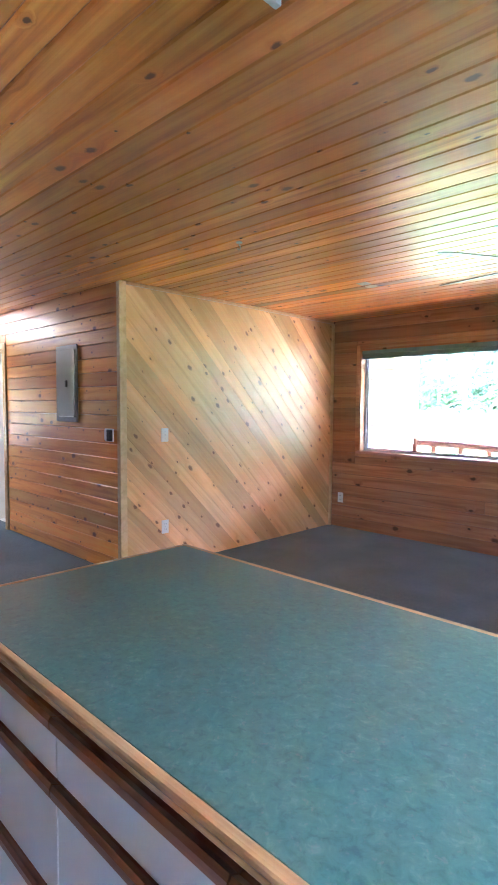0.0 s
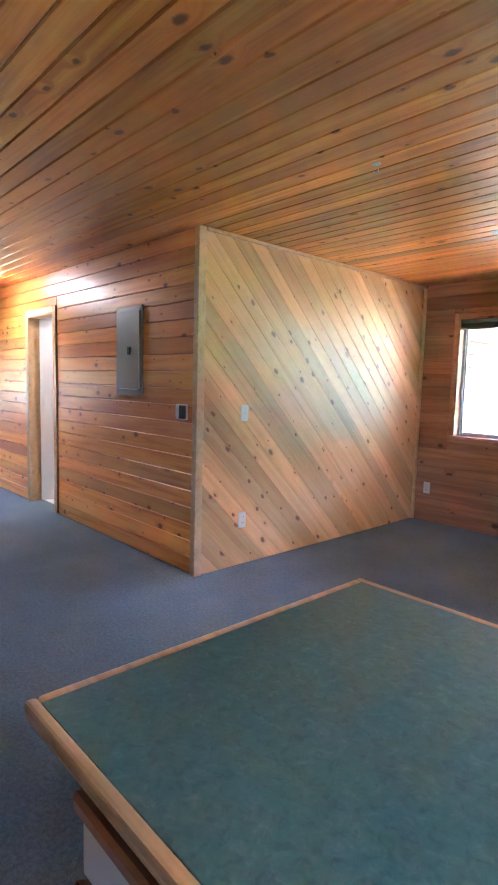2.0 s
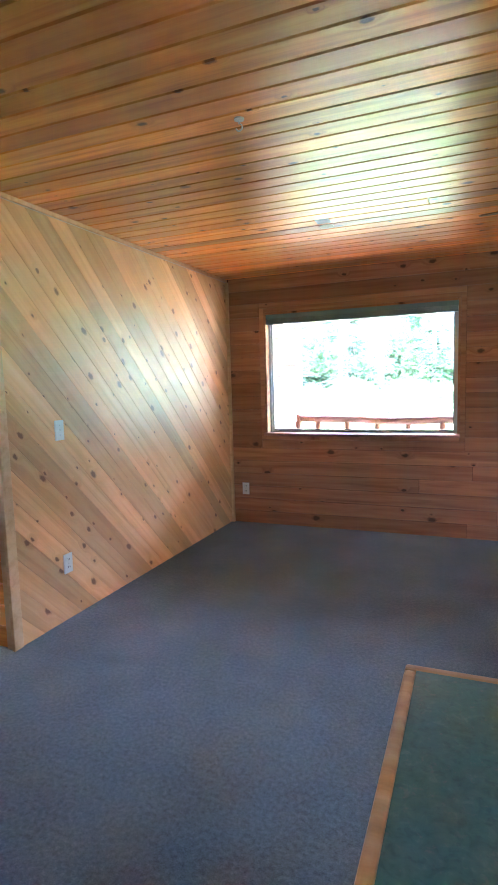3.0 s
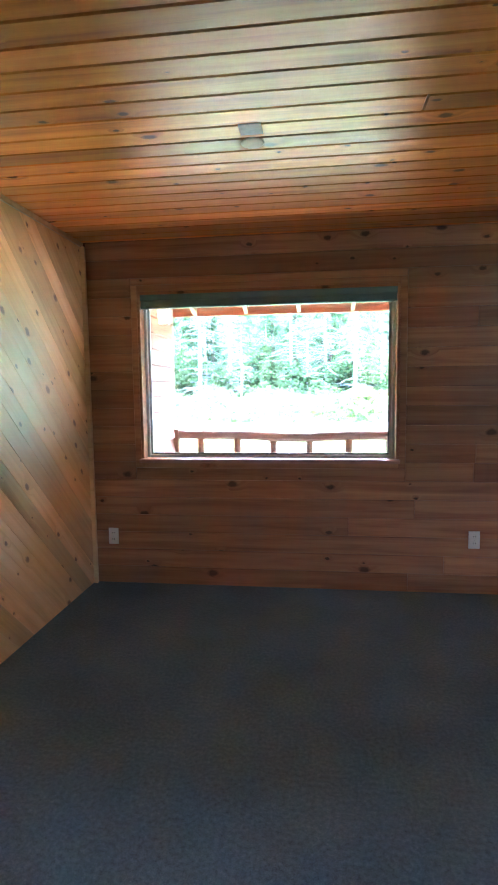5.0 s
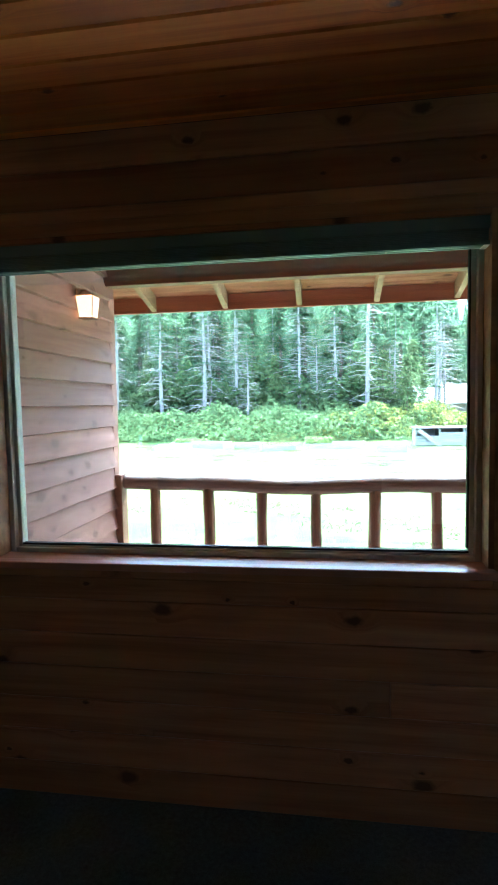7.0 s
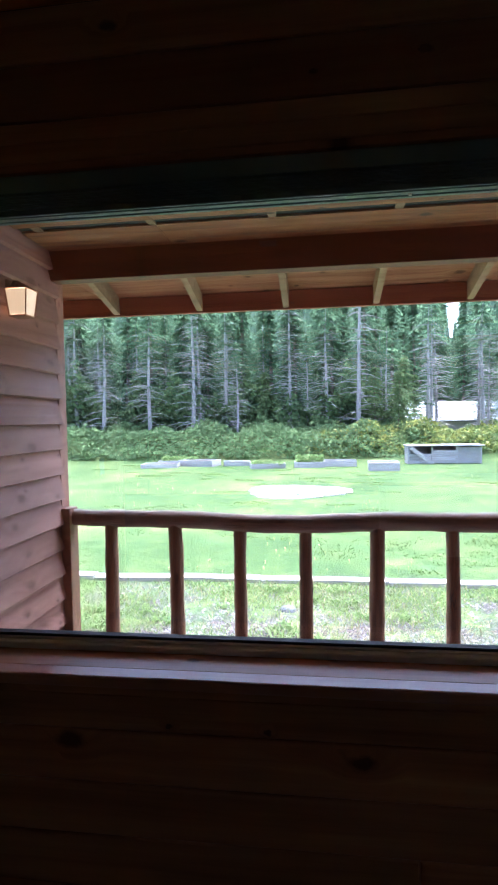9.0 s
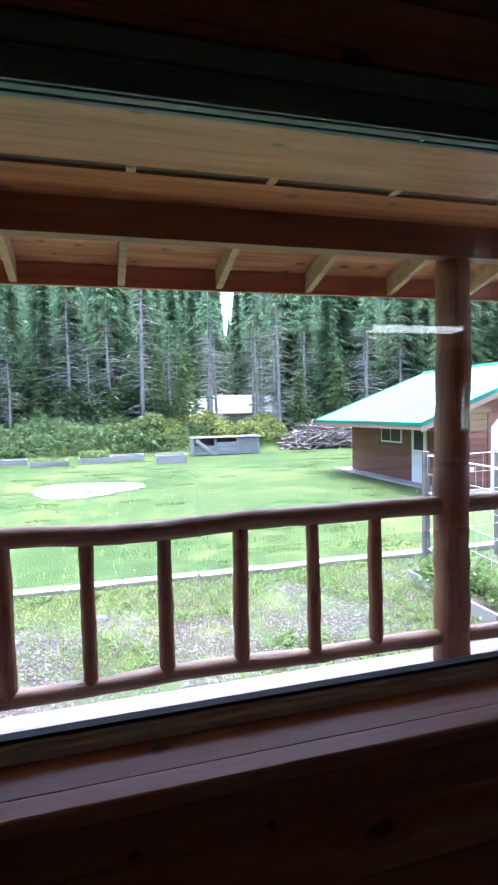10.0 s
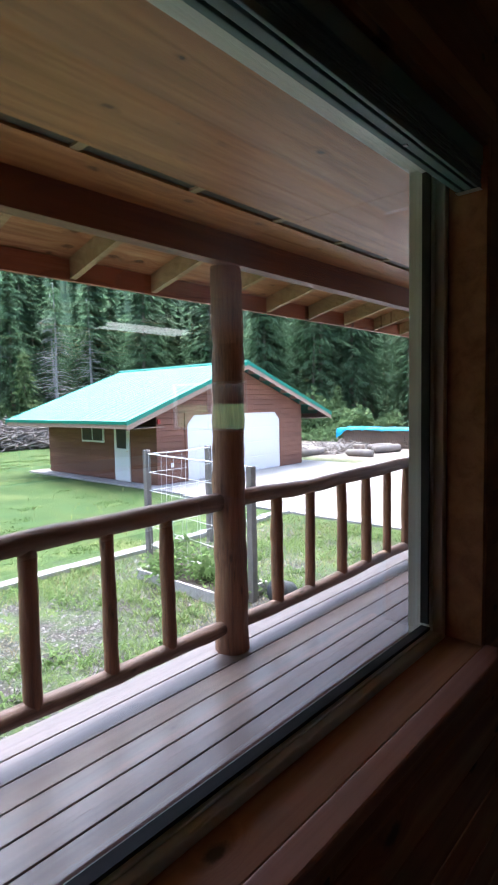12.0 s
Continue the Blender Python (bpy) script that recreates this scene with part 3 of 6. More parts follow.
for a in ((gx0, gx0 + 0.016, YF + 0.022, YF + 0.05, gz0, gz1), (gx1 - 0.016, gx1, YF + 0.022, YF + 0.05, gz0, gz1),
          (gx0 + 0.016, gx1 - 0.016, YF + 0.016, YF + 0.05, gz0, gz0 + 0.006), (gx0 + 0.016, gx1 - 0.016, YF + 0.022, YF + 0.05, gz1 - 0.016, gz1)):
    part("glazing_bead", boxed(*a, 0.003), VINYL, win)
for a in ((gx0 + 0.016, gx1 - 0.016, YF + 0.024, YF + 0.046, gz0 + 0.0065, gz0 + 0.0135), (gx1 - 0.022, gx1 - 0.016, YF + 0.026, YF + 0.046, gz0 + 0.022, gz1 - 0.016),
          (gx0, gx1, YF + 0.004, YF + 0.0215, gz1 - 0.0035, gz1)):
    part("gasket", boxed(*a), BLACK_RUBBER, win)
part("pane", boxed(gx0 + 0.01, gx1 - 0.01, YF + 0.036, YF + 0.04, gz0 + 0.01, gz1 - 0.01), GLASS, win, "clear window pane").visible_shadow = False

# raised blind
blind = thing("window_blind", (x0 + x1) / 2, NY + 0.034, z1, "grey-teal slatted blind raised to the top of the window", "blind")
hw = (x1 - x0) / 2 - 0.02
part("headrail", boxed(-hw, hw, -0.028, 0.028, -0.06, -0.019, 0.003), BLIND, blind)
zz = -0.064
for i in range(6):
    part("slat", boxed(-hw + 0.004, hw - 0.004, -0.026 + 0.001 * (i % 2), 0.026, zz - 0.004, zz, 0.001), BLIND, blind)
    zz -= 0.0055
part("bottom_rail", boxed(-hw, hw, -0.024, 0.024, zz - 0.006, zz, 0.002), SLOT, blind, "dark channel of the bottom rail")
for ya, yb in ((-0.025, -0.018), (-0.012, 0.006), (0.012, 0.025)):
    part("rail_strip", boxed(-hw, hw, ya, yb, zz - 0.014, zz - 0.0005, 0.0015), BLIND, blind)
for sx in (-1, 1):
    part("end_cap", boxed(min(sx * hw, sx * (hw - 0.02)), max(sx * hw, sx * (hw - 0.02)), -0.027, 0.027, zz - 0.0155, zz - 0.0145), PLATE, blind)
part("screw", boxed(0.55, 0.558, -0.004, 0.004, zz - 0.017, zz - 0.014, 0.001), STEEL, blind)


def cover_plate(name, x, y, z, rz, label, slots):
    """A wall plate whose face looks along -y before the turn."""
    root = thing(name, x, y, z, label, "wall plate" if slots == "toggle" else "outlet", "", rz)
    part("plate", boxed(-0.037, 0.037, -0.008, 0.0, -0.06, 0.06, 0.003), PLATE, root)
    if slots == "toggle":
        part("toggle", boxed(-0.005, 0.005, -0.02, -0.008, -0.004, 0.012, 0.002), PLATE, root)
        for zz in (-0.03, 0.03):
            part("screw", boxed(-0.003, 0.003, -0.0095, -0.008, zz - 0.003, zz + 0.003), STEEL, root)
    else:
        for zz in (-0.024, 0.024):
            soc = part("socket", boxed(-0.017, 0.017, -0.0105, -0.008, zz - 0.015, zz + 0.015, 0.002), PLATE, root)
            for xx in (-0.007, 0.007):
                part("slot", boxed(xx - 0.0016, xx + 0.0016, -0.0112, -0.0105, zz - 0.003, zz + 0.007), SLOT, soc)
        part("screw", boxed(-0.003, 0.003, -0.0095, -0.008, -0.003, 0.003), STEEL, root)
    return root


cover_plate("light_switch", WX + 0.001, 2.883, 1.17, 90, "white toggle light switch on the diagonal board wall", "toggle")
cover_plate("wall_outlet", WX + 0.001, 2.885, 0.352, 90, "white duplex outlet low on the diagonal board wall", "duplex")
cover_plate("wall_outlet", -2.943, NY - 0.001, 0.354, 0, "white duplex outlet near the corner below the window", "duplex")
cover_plate("wall_outlet", -0.417, NY - 0.001, 0.38, 0, "white duplex outlet on the red-brown window wall", "duplex")

# electrical panel
pan = thing("electrical_panel", -4.02, HY, 1.625, "grey metal electrical breaker panel with a closed door", "electrical panel")
part("cover", boxed(-0.2, 0.2, -0.014, 0.0, -0.355, 0.355, 0.003), PANEL_GREY, pan)
pdoor = part("door", boxed(-0.14, 0.165, -0.022, -0.014, -0.315, 0.315, 0.003), PANEL_GREY, pan)
part("latch", boxed(0.0, 0.035, -0.03, -0.022, -0.03, 0.03, 0.003), SLOT, pdoor, "black latch")
part("hinge", boxed(0.167, 0.174, -0.026, -0.014, -0.3, 0.3, 0.002), STEEL, pan)
part("lip", boxed(-0.13, 0.155, -0.026, -0.0222, -0.31, -0.302, 0.001), STEEL, pan)

# thermostat
th = thing("thermostat", -3.285, HY, 1.175, "white and dark thermostat on the plank wall", "thermostat")
part("base", boxed(-0.065, 0.065, -0.012, 0.0, -0.055, 0.055, 0.003), PLATE, th)
part("body", boxed(0.0, 0.06, -0.036, -0.012, -0.048, 0.048, 0.005), SLOT, th, "dark cover")
part("dial", boxed(-0.055, -0.005, -0.024, -0.012, -0.045, 0.045, 0.004), PLATE, th)
part("lever", boxed(0.02, 0.04, -0.042, -0.036, -0.03, 0.03, 0.003), IRON, th)


def door_frame(root, x0, x1, top, y, depth):
    """Jambs and casing round an opening in a wall that faces -y."""
    w = 0.06
    for a in ((x0 - w, x0 - 0.001, y - 0.016, y + 0.002, 0, top + w), (x1 + 0.001, x1 + w, y - 0.016, y + 0.002, 0, top + w), (x0, x1, y - 0.016, y + 0.002, top + 0.001, top + w)):
        part("casing", boxed(*a, 0.004), TRIM_WOOD, root)
    for a in ((x0, x0 + 0.018, y - 0.014, y + depth, 0, top), (x1 - 0.018, x1, y - 0.014, y + depth, 0, top), (x0 + 0.018, x1 - 0.018, y - 0.014, y + depth, top - 0.018, top)):
        part("jamb", boxed(*a, 0.002), TRIM_WOOD, root)


d1 = structure(new("door_1"), "white interior door standing open in a wooden frame")
door_frame(d1, DOOR1[0], DOOR1[1], DOOR1[3], HY, 0.125)
leaf = part("door_leaf", boxed(0.0, 0.62, -0.035, 0.0, 0.01, 2.02, 0.003), WHITE_PAINT, d1, "white open door leaf")
leaf.matrix_basis = pose(DOOR1[0] + 0.022, HY + 0.11, 0, 0, 0, 72)
for zz in (0.22, 1.72):
    part("hinge", boxed(DOOR1[0] + 0.0185, DOOR1[0] + 0.03, HY + 0.06, HY + 0.1, zz, zz + 0.09, 0.002), BRASS, d1)
d2 = structure(new("door_2"), "closed brown wooden door in a pine frame")
door_frame(d2, DOOR2[0], DOOR2[1], DOOR2[3], HY, 0.125)
l2 = part("door_leaf", boxed(DOOR2[0] + 0.02, DOOR2[1] - 0.02, HY + 0.05, HY + 0.085, 0.01, DOOR2[3] - 0.02, 0.003), BROWN_DOOR, d2)
part("knob", tube(bmesh.new(), [(DOOR2[1] - 0.09, HY + 0.05, 0.98), (DOOR2[1] - 0.09, HY + 0.02, 0.98), (DOOR2[1] - 0.09, HY + 0.01, 0.98), (DOOR2[1] - 0.09, HY - 0.008, 0.98)], [0.012, 0.014, 0.026, 0.02], 12), BRASS, l2, "brass knob", True)

# ceiling fittings
# the second one is unseen, added only to brighten the room behind door_1
for lx, ly, lab in ((-6.15, 1.95, "lit round ceiling light in the hallway"), (-5.5, 3.3, "unseen round lamp added to brighten the room behind the white door")):
    hall = thing("ceiling_light", lx, ly, CEIL, lab, "ceiling light")
    part("base", tube(bmesh.new(), [(0, 0, 0), (0, 0, -0.025)], [0.15, 0.15], 28), PLATE, hall)
    part("shade", tube(bmesh.new(), [(0, 0, -0.025), (0, 0, -0.05), (0, 0, -0.075), (0, 0, -0.09), (0, 0, -0.095)], [0.14, 0.135, 0.11, 0.06, 0.01], 28), HALL_GLOW, hall, "glowing glass shade", True)



def tube_light(x, y, mat, label):
    root = thing("ceiling_light", x, y, CEIL, label, "ceiling light", "ceiling lights over the counter")
    part("housing", boxed(-0.63, 0.63, -0.15, 0.15, -0.03, 0.0, 0.004), PLATE, root)
    bm = bmesh.new()
    prof = [(-0.135, -0.0305), (-0.13, -0.06), (-0.09, -0.08), (0.09, -0.08), (0.13, -0.06), (0.135, -0.0305)]
    ends = [[bm.verts.new((sx * 0.61, p[0], p[1])) for p in prof] for sx in (-1, 1)]
    for k in range(5):
        bm.faces.new((ends[0][k], ends[0][k + 1], ends[1][k + 1], ends[1][k]))
    bm.faces.new(ends[0][::-1])
    bm.faces.new(ends[1])
    bm.normal_update()
    bmesh.ops.recalc_face_normals(bm, faces=bm.faces)
    part("diffuser", bm, mat, root)
    for sx in (-1, 1):
        part("end_cap", boxed(sx * 0.62 - 0.01, sx * 0.62 + 0.01, -0.14, 0.14, -0.085, -0.0302, 0.003), PLATE, root)


tube_light(0.514, 0.84, PLATE, "white fluorescent ceiling light, switched off")
tube_light(1.72, 0.8, TUBE_GLOW, "lit fluorescent ceiling light over the counter")

# ceiling fan
FX, FYC, FZ = -0.15, 3.196, 2.2
fan = thing("ceiling_fan", FX, FYC, CEIL, "ceiling fan with brown blades and an opal glass light", "ceiling fan")
drop = FZ - CEIL
part("canopy", tube(bmesh.new(), [(0, 0, 0), (0, 0, -0.03), (0, 0, -0.055)], [0.075, 0.07, 0.03], 24), BRONZE, fan, "", True)
part("rod", tube(bmesh.new(), [(0, 0, -0.05), (0, 0, drop + 0.12)], [0.012, 0.012], 12), BRONZE, fan)
part("motor", tube(bmesh.new(), [(0, 0, drop + 0.13), (0, 0, drop + 0.115), (0, 0, drop + 0.07), (0, 0, drop), (0, 0, drop - 0.03), (0, 0, drop - 0.045)], [0.045, 0.078, 0.088, 0.088, 0.08, 0.055], 28), BRONZE, fan, "pewter metal motor housing", True)
part("fitter", tube(bmesh.new(), [(0, 0, drop - 0.045), (0, 0, drop - 0.075)], [0.06, 0.075], 24), BRONZE, fan)
part("light_bowl", tube(bmesh.new(), [(0, 0, drop - 0.075), (0, 0, drop - 0.09), (0, 0, drop - 0.13), (0, 0, drop - 0.165), (0, 0, drop - 0.18)], [0.09, 0.103, 0.092, 0.052, 0.01], 28), OPAL, fan, "opal glass light bowl", True)
for k in range(5):
    turn = Matrix.Translation((0, 0, drop)) @ Matrix.Rotation(radians(168 + 72 * k), 4, "Z") @ Matrix.Rotation(radians(-12), 4, "X")
    bl = [(0.2, -0.05), (0.6, -0.068), (0.645, -0.05), (0.66, -0.02), (0.66, 0.02), (0.645, 0.05), (0.6, 0.068), (0.2, 0.05)]
    o = part("blade", prism(bmesh.new(), bl, 0, 0.006, 0.0015), BROWN_DOOR, fan, "brown wooden blade")
    o.matrix_basis = turn
    o = part("blade_iron", boxed(0.075, 0.25, -0.018, 0.018, -0.006, -0.0005, 0.002), BRONZE, fan)
    o.matrix_basis = turn

hook = thing("ceiling_hook", -1.67, 2.387, CEIL, "small bright metal hook in the board ceiling", "hook")
part("plate", tube(bmesh.new(), [(0, 0, 0), (0, 0, -0.005)], [0.02, 0.02], 14), STEEL, hook)
pts = [(0, 0, -0.005), (0, 0, -0.02)] + [(0.013 * math.sin(a), 0, -0.033 + 0.013 * math.cos(a)) for a in [i * 0.5 for i in range(1, 10)]]
part("hook", tube(bmesh.new(), pts, [0.003] * len(pts), 6), STEEL, hook, "", True)

# repair patches on the ceiling boards
pt = thing("ceiling_patch", -1.722, 3.87, CEIL, "small rough unfinished patch on a ceiling board", "patch")
part("patch", boxed(-0.045, 0.045, -0.045, 0.045, -0.004, 0.0, 0.001), PATCH, pt)
pt = thing("ceiling_patch", -1.73, 3.995, CEIL, "pale round plug in a ceiling board", "patch")
part("plug", tube(bmesh.new(), [(0, 0, 0), (0, 0, -0.004)], [0.05, 0.048], 20), PLUG, pt)

# ---- kitchen counter ----
CX0, CX1, CY0, CY1, CZ = -0.925, 2.3, 0.448, 1.362, 0.87
ct = thing("countertop", (CX0 + CX1) / 2, (CY0 + CY1) / 2, CZ - 0.04, "teal mottled laminate countertop with rounded oak edging", "countertop")
hx, hy = (CX1 - CX0) / 2, (CY1 - CY0) / 2
EW = 0.022
part("laminate", boxed(-hx + EW, hx - EW, -hy + EW, hy - EW, 0.0, 0.0385), LAMINATE, ct)
for z0e, z1e, back, bev in ((0.02, 0.04, 0.0, 0.0065), (0.008, 0.0192, 0.003, 0.003)):
    for a in ((-hx + back, hx - back, -hy + back, -hy + EW, z0e, z1e), (-hx + back, hx - back, hy - EW, hy - back, z0e, z1e),
              (-hx + back, -hx + EW, -hy + EW + 0.0005, hy - EW - 0.0005, z0e, z1e), (hx - EW, hx - back, -hy + EW + 0.0005, hy - EW - 0.0005, z0e, z1e)):
        part("edging", boxed(*a, bev), OAK, ct, "oak edging")
FY = 0.478
units = [(-0.775, -0.245), (-0.245, 0.285), (0.285, 0.815), (0.815, 1.345), (1.345, 2.25)]
for ux0, ux1 in units:
    cab = thing("base_cabinet", (ux0 + ux1) / 2, 0, 0, "white drawer base cabinet with oak pull strips under the counter", "cabinet", "cabinets under the counter")
    w = (ux1 - ux0) / 2
    part("body", boxed(-w + 0.001, w - 0.001, FY + 0.02, 1.18, 0.09, CZ - 0.042), WHITE_LAM, cab)
    part("plinth", boxed(-w + 0.001, w - 0.001, FY + 0.07, 1.17, 0.0, 0.0895), SLOT, cab)
    # dark oak band colours in the shade of the recess below the edging
    part("top_rail", boxed(-w + 0.001, w - 0.001, FY + 0.006, FY + 0.0195, 0.8, CZ - 0.043), OAK_DARK, cab)
    for za, zb in ((0.657, 0.8), (0.392, 0.655), (0.095, 0.39)):
        dr = part("drawer", boxed(-w + 0.0025, w - 0.0025, FY, FY + 0.0195, za, zb - 0.04, 0.001), WHITE_LAM, cab)
        bm = bmesh.new()
        prof = [(FY + 0.0195, zb - 0.0395), (FY - 0.006, zb - 0.0395), (FY - 0.014, zb - 0.034), (FY - 0.016, zb - 0.014), (FY - 0.011, zb - 0.004), (FY + 0.004, zb - 0.012), (FY + 0.0195, zb - 0.012)]
        ends = [[bm.verts.new((sx * (w - 0.002), p[0], p[1])) for p in prof] for sx in (-1, 1)]
        for j in range(7):
            bm.faces.new((ends[0][j], ends[0][(j + 1) % 7], ends[1][(j + 1) % 7], ends[1][j]))
        bm.faces.new(ends[0][::-1])
        bm.faces.new(ends[1])
        bmesh.ops.recalc_face_normals(bm, faces=bm.faces)
        part("pull", bm, OAK_DARK, dr, "red oak pull strip")
part_end = thing("end_panel", -0.79, 0.83, 0.0, "white cabinet end panel under the counter", "panel")
part("panel", boxed(-0.012, 0.0135, -0.33, 0.35, 0.0, CZ - 0.041, 0.001), WHITE_LAM, part_end)

# ---- porch ----
PX0, PX1 = -2.96, 6.5
deck = structure(finish("deck_frame", boxed(PX0, PX1, EXT, 7.36, -0.3, -0.14), SLOT), "stained wooden porch deck")
post_y = 7.215
soff = structure(new("porch_soffit"), "plywood porch ceiling with a dark vent slot")
for i, xa in enumerate((PX0, -2.25, 0.19, 2.63, 5.07)):
    xb = (-2.25, 0.19, 2.63, 5.07, PX1)[i]
    part("panel", boxed(xa + 0.002, xb - 0.002, EXT, 6.745, 2.47, 2.482), PLYWOOD, soff)
    part("panel", boxed(xa + 0.002, xb - 0.002, 6.815, 7.11, 2.47, 2.482), PLYWOOD, soff)
part("vent", boxed(PX0, PX1, 6.74, 6.82, 2.4825, 2.5), SLOT, soff, "dark vent gap")
RAFTERS = [-2.86 + 0.593 * i for i in range(16)]
for xr in RAFTERS:
    part("block", boxed(xr - 0.02, xr + 0.02, 6.746, 6.814, 2.4715, 2.482), RAFTER_WOOD, soff)
porch_roof = structure(new("porch_roof"), "porch roof edge with exposed rafter tails")


def roof_z(y):
    return 2.372 + (7.87 - y) * 0.25


bm = bmesh.new()
vs = []
for x in (PX0 - 6, PX1 + 1):
    for yy in (EXT - 0.6, 7.94):
        for dz in (0.0, 0.02):
            vs.append(bm.verts.new((x, yy, roof_z(yy) + dz)))
for f in ((0, 2, 3, 1), (4, 5, 7, 6), (0, 1, 5, 4), (2, 6, 7, 3), (0, 4, 6, 2), (1, 3, 7, 5)):
    bm.faces.new([vs[i] for i in f])
bmesh.ops.recalc_face_normals(bm, faces=bm.faces)
part("sheathing", bm, SHEATHING, porch_roof)
for xr in RAFTERS:
    bm = bmesh.new()
    vs = []
    for x in (xr - 0.02, xr + 0.02):
        for yy in (7.201, 7.862):
            vs.append(bm.verts.new((x, yy, roof_z(yy) - 0.002)))
            vs.append(bm.verts.new((x, yy, roof_z(yy) - 0.122)))
    for f in ((0, 1, 3, 2), (4, 6, 7, 5), (0, 2, 6, 4), (1, 5, 7, 3), (0, 4, 5, 1), (2, 3, 7, 6)):
        bm.faces.new([vs[i] for i in f])
    bmesh.ops.recalc_face_normals(bm, faces=bm.faces)
    part("rafter", bm, RAFTER_WOOD, porch_roof, "raw lumber rafter tail")
part("fascia", boxed(PX0 - 2, PX1 + 1, 7.864, 7.902, 2.243, 2.367, 0.003), FASCIA_WOOD, porch_roof, "red-brown fascia board")
part("beam", boxed(PX0 - 0.04, PX1, 7.11, 7.2, 2.305, 2.485, 0.004), BEAM_WOOD, porch_roof, "dark red-brown beam")
part("beam_cap", boxed(PX0 - 0.04, PX1, 7.105, 7.215, 2.486, 2.5), BEAM_WOOD, porch_roof)


def log(name, pts, r0, r1, mat, parent, wob=0.006, n=10, seed=0, steps=14, label=""):
    """A peeled log from pts[0] to pts[1], a little crooked, its ends rounded."""
    g = random.Random(seed)
    a, b = Vector(pts[0]), Vector(pts[1])
    d = (b - a).normalized()
    s1 = d.orthogonal().normalized()
    s2 = d.cross(s1)
    ph = [g.uniform(0, 6.28) for _ in range(4)]
    ps, rs = [], []
    length = (b - a).length
    for i in range(steps + 1):
        t = i / steps
        w1 = wob * (math.sin(ph[0] + t * length * 2.6) + 0.5 * math.sin(ph[1] + t * length * 6.1))
        w2 = wob * (math.sin(ph[2] + t * length * 2.1) + 0.5 * math.sin(ph[3] + t * length * 5.3))
        ps.append(a + (b - a) * t + s1 * w1 + s2 * w2)
        rs.append((r0 + (r1 - r0) * t) * (1 + g.uniform(-0.05, 0.05)))
    ps = [ps[0]] + ps + [ps[-1]]
    ps[0] = ps[1] - d * 0.004
    ps[-1] = ps[-2] + d * 0.004
    rs = [rs[0] * 0.86] + rs + [rs[-1] * 0.86]
    # grain along the log: built along x, then turned
    m = Matrix.Translation(a) @ Vector((1, 0, 0)).rotation_difference(d).to_matrix().to_4x4()
    inv = m.inverted()
    bm = tube(bmesh.new(), [inv @ p for p in ps], rs, n)
    for v in bm.verts:
        amp = min(1.0, 0.05 / max(r0, 0.01))
        k = 1 + amp * 0.09 * noise.noise(Vector((v.co.x * 5, v.co.y * 14, v.co.z * 14 + seed))) + amp * 0.05 * noise.noise(Vector((v.co.x * 17, v.co.y * 30, v.co.z * 30 + seed)))
        v.co.y *= k
        v.co.z *= k
    ob = part(name, bm, mat, parent, label, True)
    ob.matrix_basis = m
    return ob


rail = thing("log_railing", 0, post_y, 0, "peeled log porch railing with round balusters", "railing")
log("top_rail", ((-2.95, 0.0, 0.935), (0.02, 0.0, 0.912)), 0.05, 0.055, RAIL_WOOD, rail, 0.009, 12, 3, 30)
log("bottom_rail", ((-2.95, 0.0, 0.165), (0.03, 0.0, 0.155)), 0.042, 0.046, RAIL_WOOD, rail, 0.006, 12, 5, 24)
log("top_rail", ((0.22, 0.0, 0.915), (3.55, 0.0, 0.905)), 0.055, 0.05, RAIL_WOOD, rail, 0.009, 12, 7, 30)
log("bottom_rail", ((0.22, 0.0, 0.135), (3.55, 0.0, 0.135)), 0.045, 0.042, RAIL_WOOD, rail, 0.006, 12, 9, 24)
for i, xb in enumerate((-2.69, -2.30, -1.92, -1.548, -1.15, -0.748, -0.372, 0.575, 0.95, 1.375, 1.757, 2.117, 2.486, 2.86, 3.23)):
    r = 0.041 + 0.003 * math.sin(i * 2.1)
    log("baluster", ((xb, 0, 0.16), (xb, 0, 0.915)), r, r * 0.92, LOG_WOOD, rail, 0.004, 10, 20 + i, 10)
pl = thing("porch_post", 0.126, post_y, 0, "thick peeled log post holding up the porch beam", "post")
log("trunk", ((0, 0, -0.04), (0, 0, 2.31)), 0.104, 0.092, LOG_WOOD, pl, 0.006, 22, 40, 26)
pl = thing("porch_post", 3.7, post_y, 0, "thick peeled log post holding up the porch beam", "post")
log("trunk", ((0, 0, -0.04), (0, 0, 2.31)), 0.104, 0.092, LOG_WOOD, pl, 0.006, 22, 41, 26)

# wing of the house beyond the porch, with bevel siding
wing = structure(finish("wall_wing", boxed(-9.2, PX0 - 0.03, EXT, 7.25, GZ, 2.74), BEAM_WOOD), "house wing clad in pinkish bevel siding")
structure(finish("corner_board", boxed(PX0 - 0.03, PX0 - 0.004, 7.17, 7.262, GZ, 2.5, 0.003), SIDING_WOOD))
part("newel", boxed(PX0 - 0.003, PX0 + 0.05, 7.15, 7.26, -0.04, 1.0, 0.006), LOG_WOOD, structure(new("rail_newel"), "reddish half post where the railing meets the siding"))

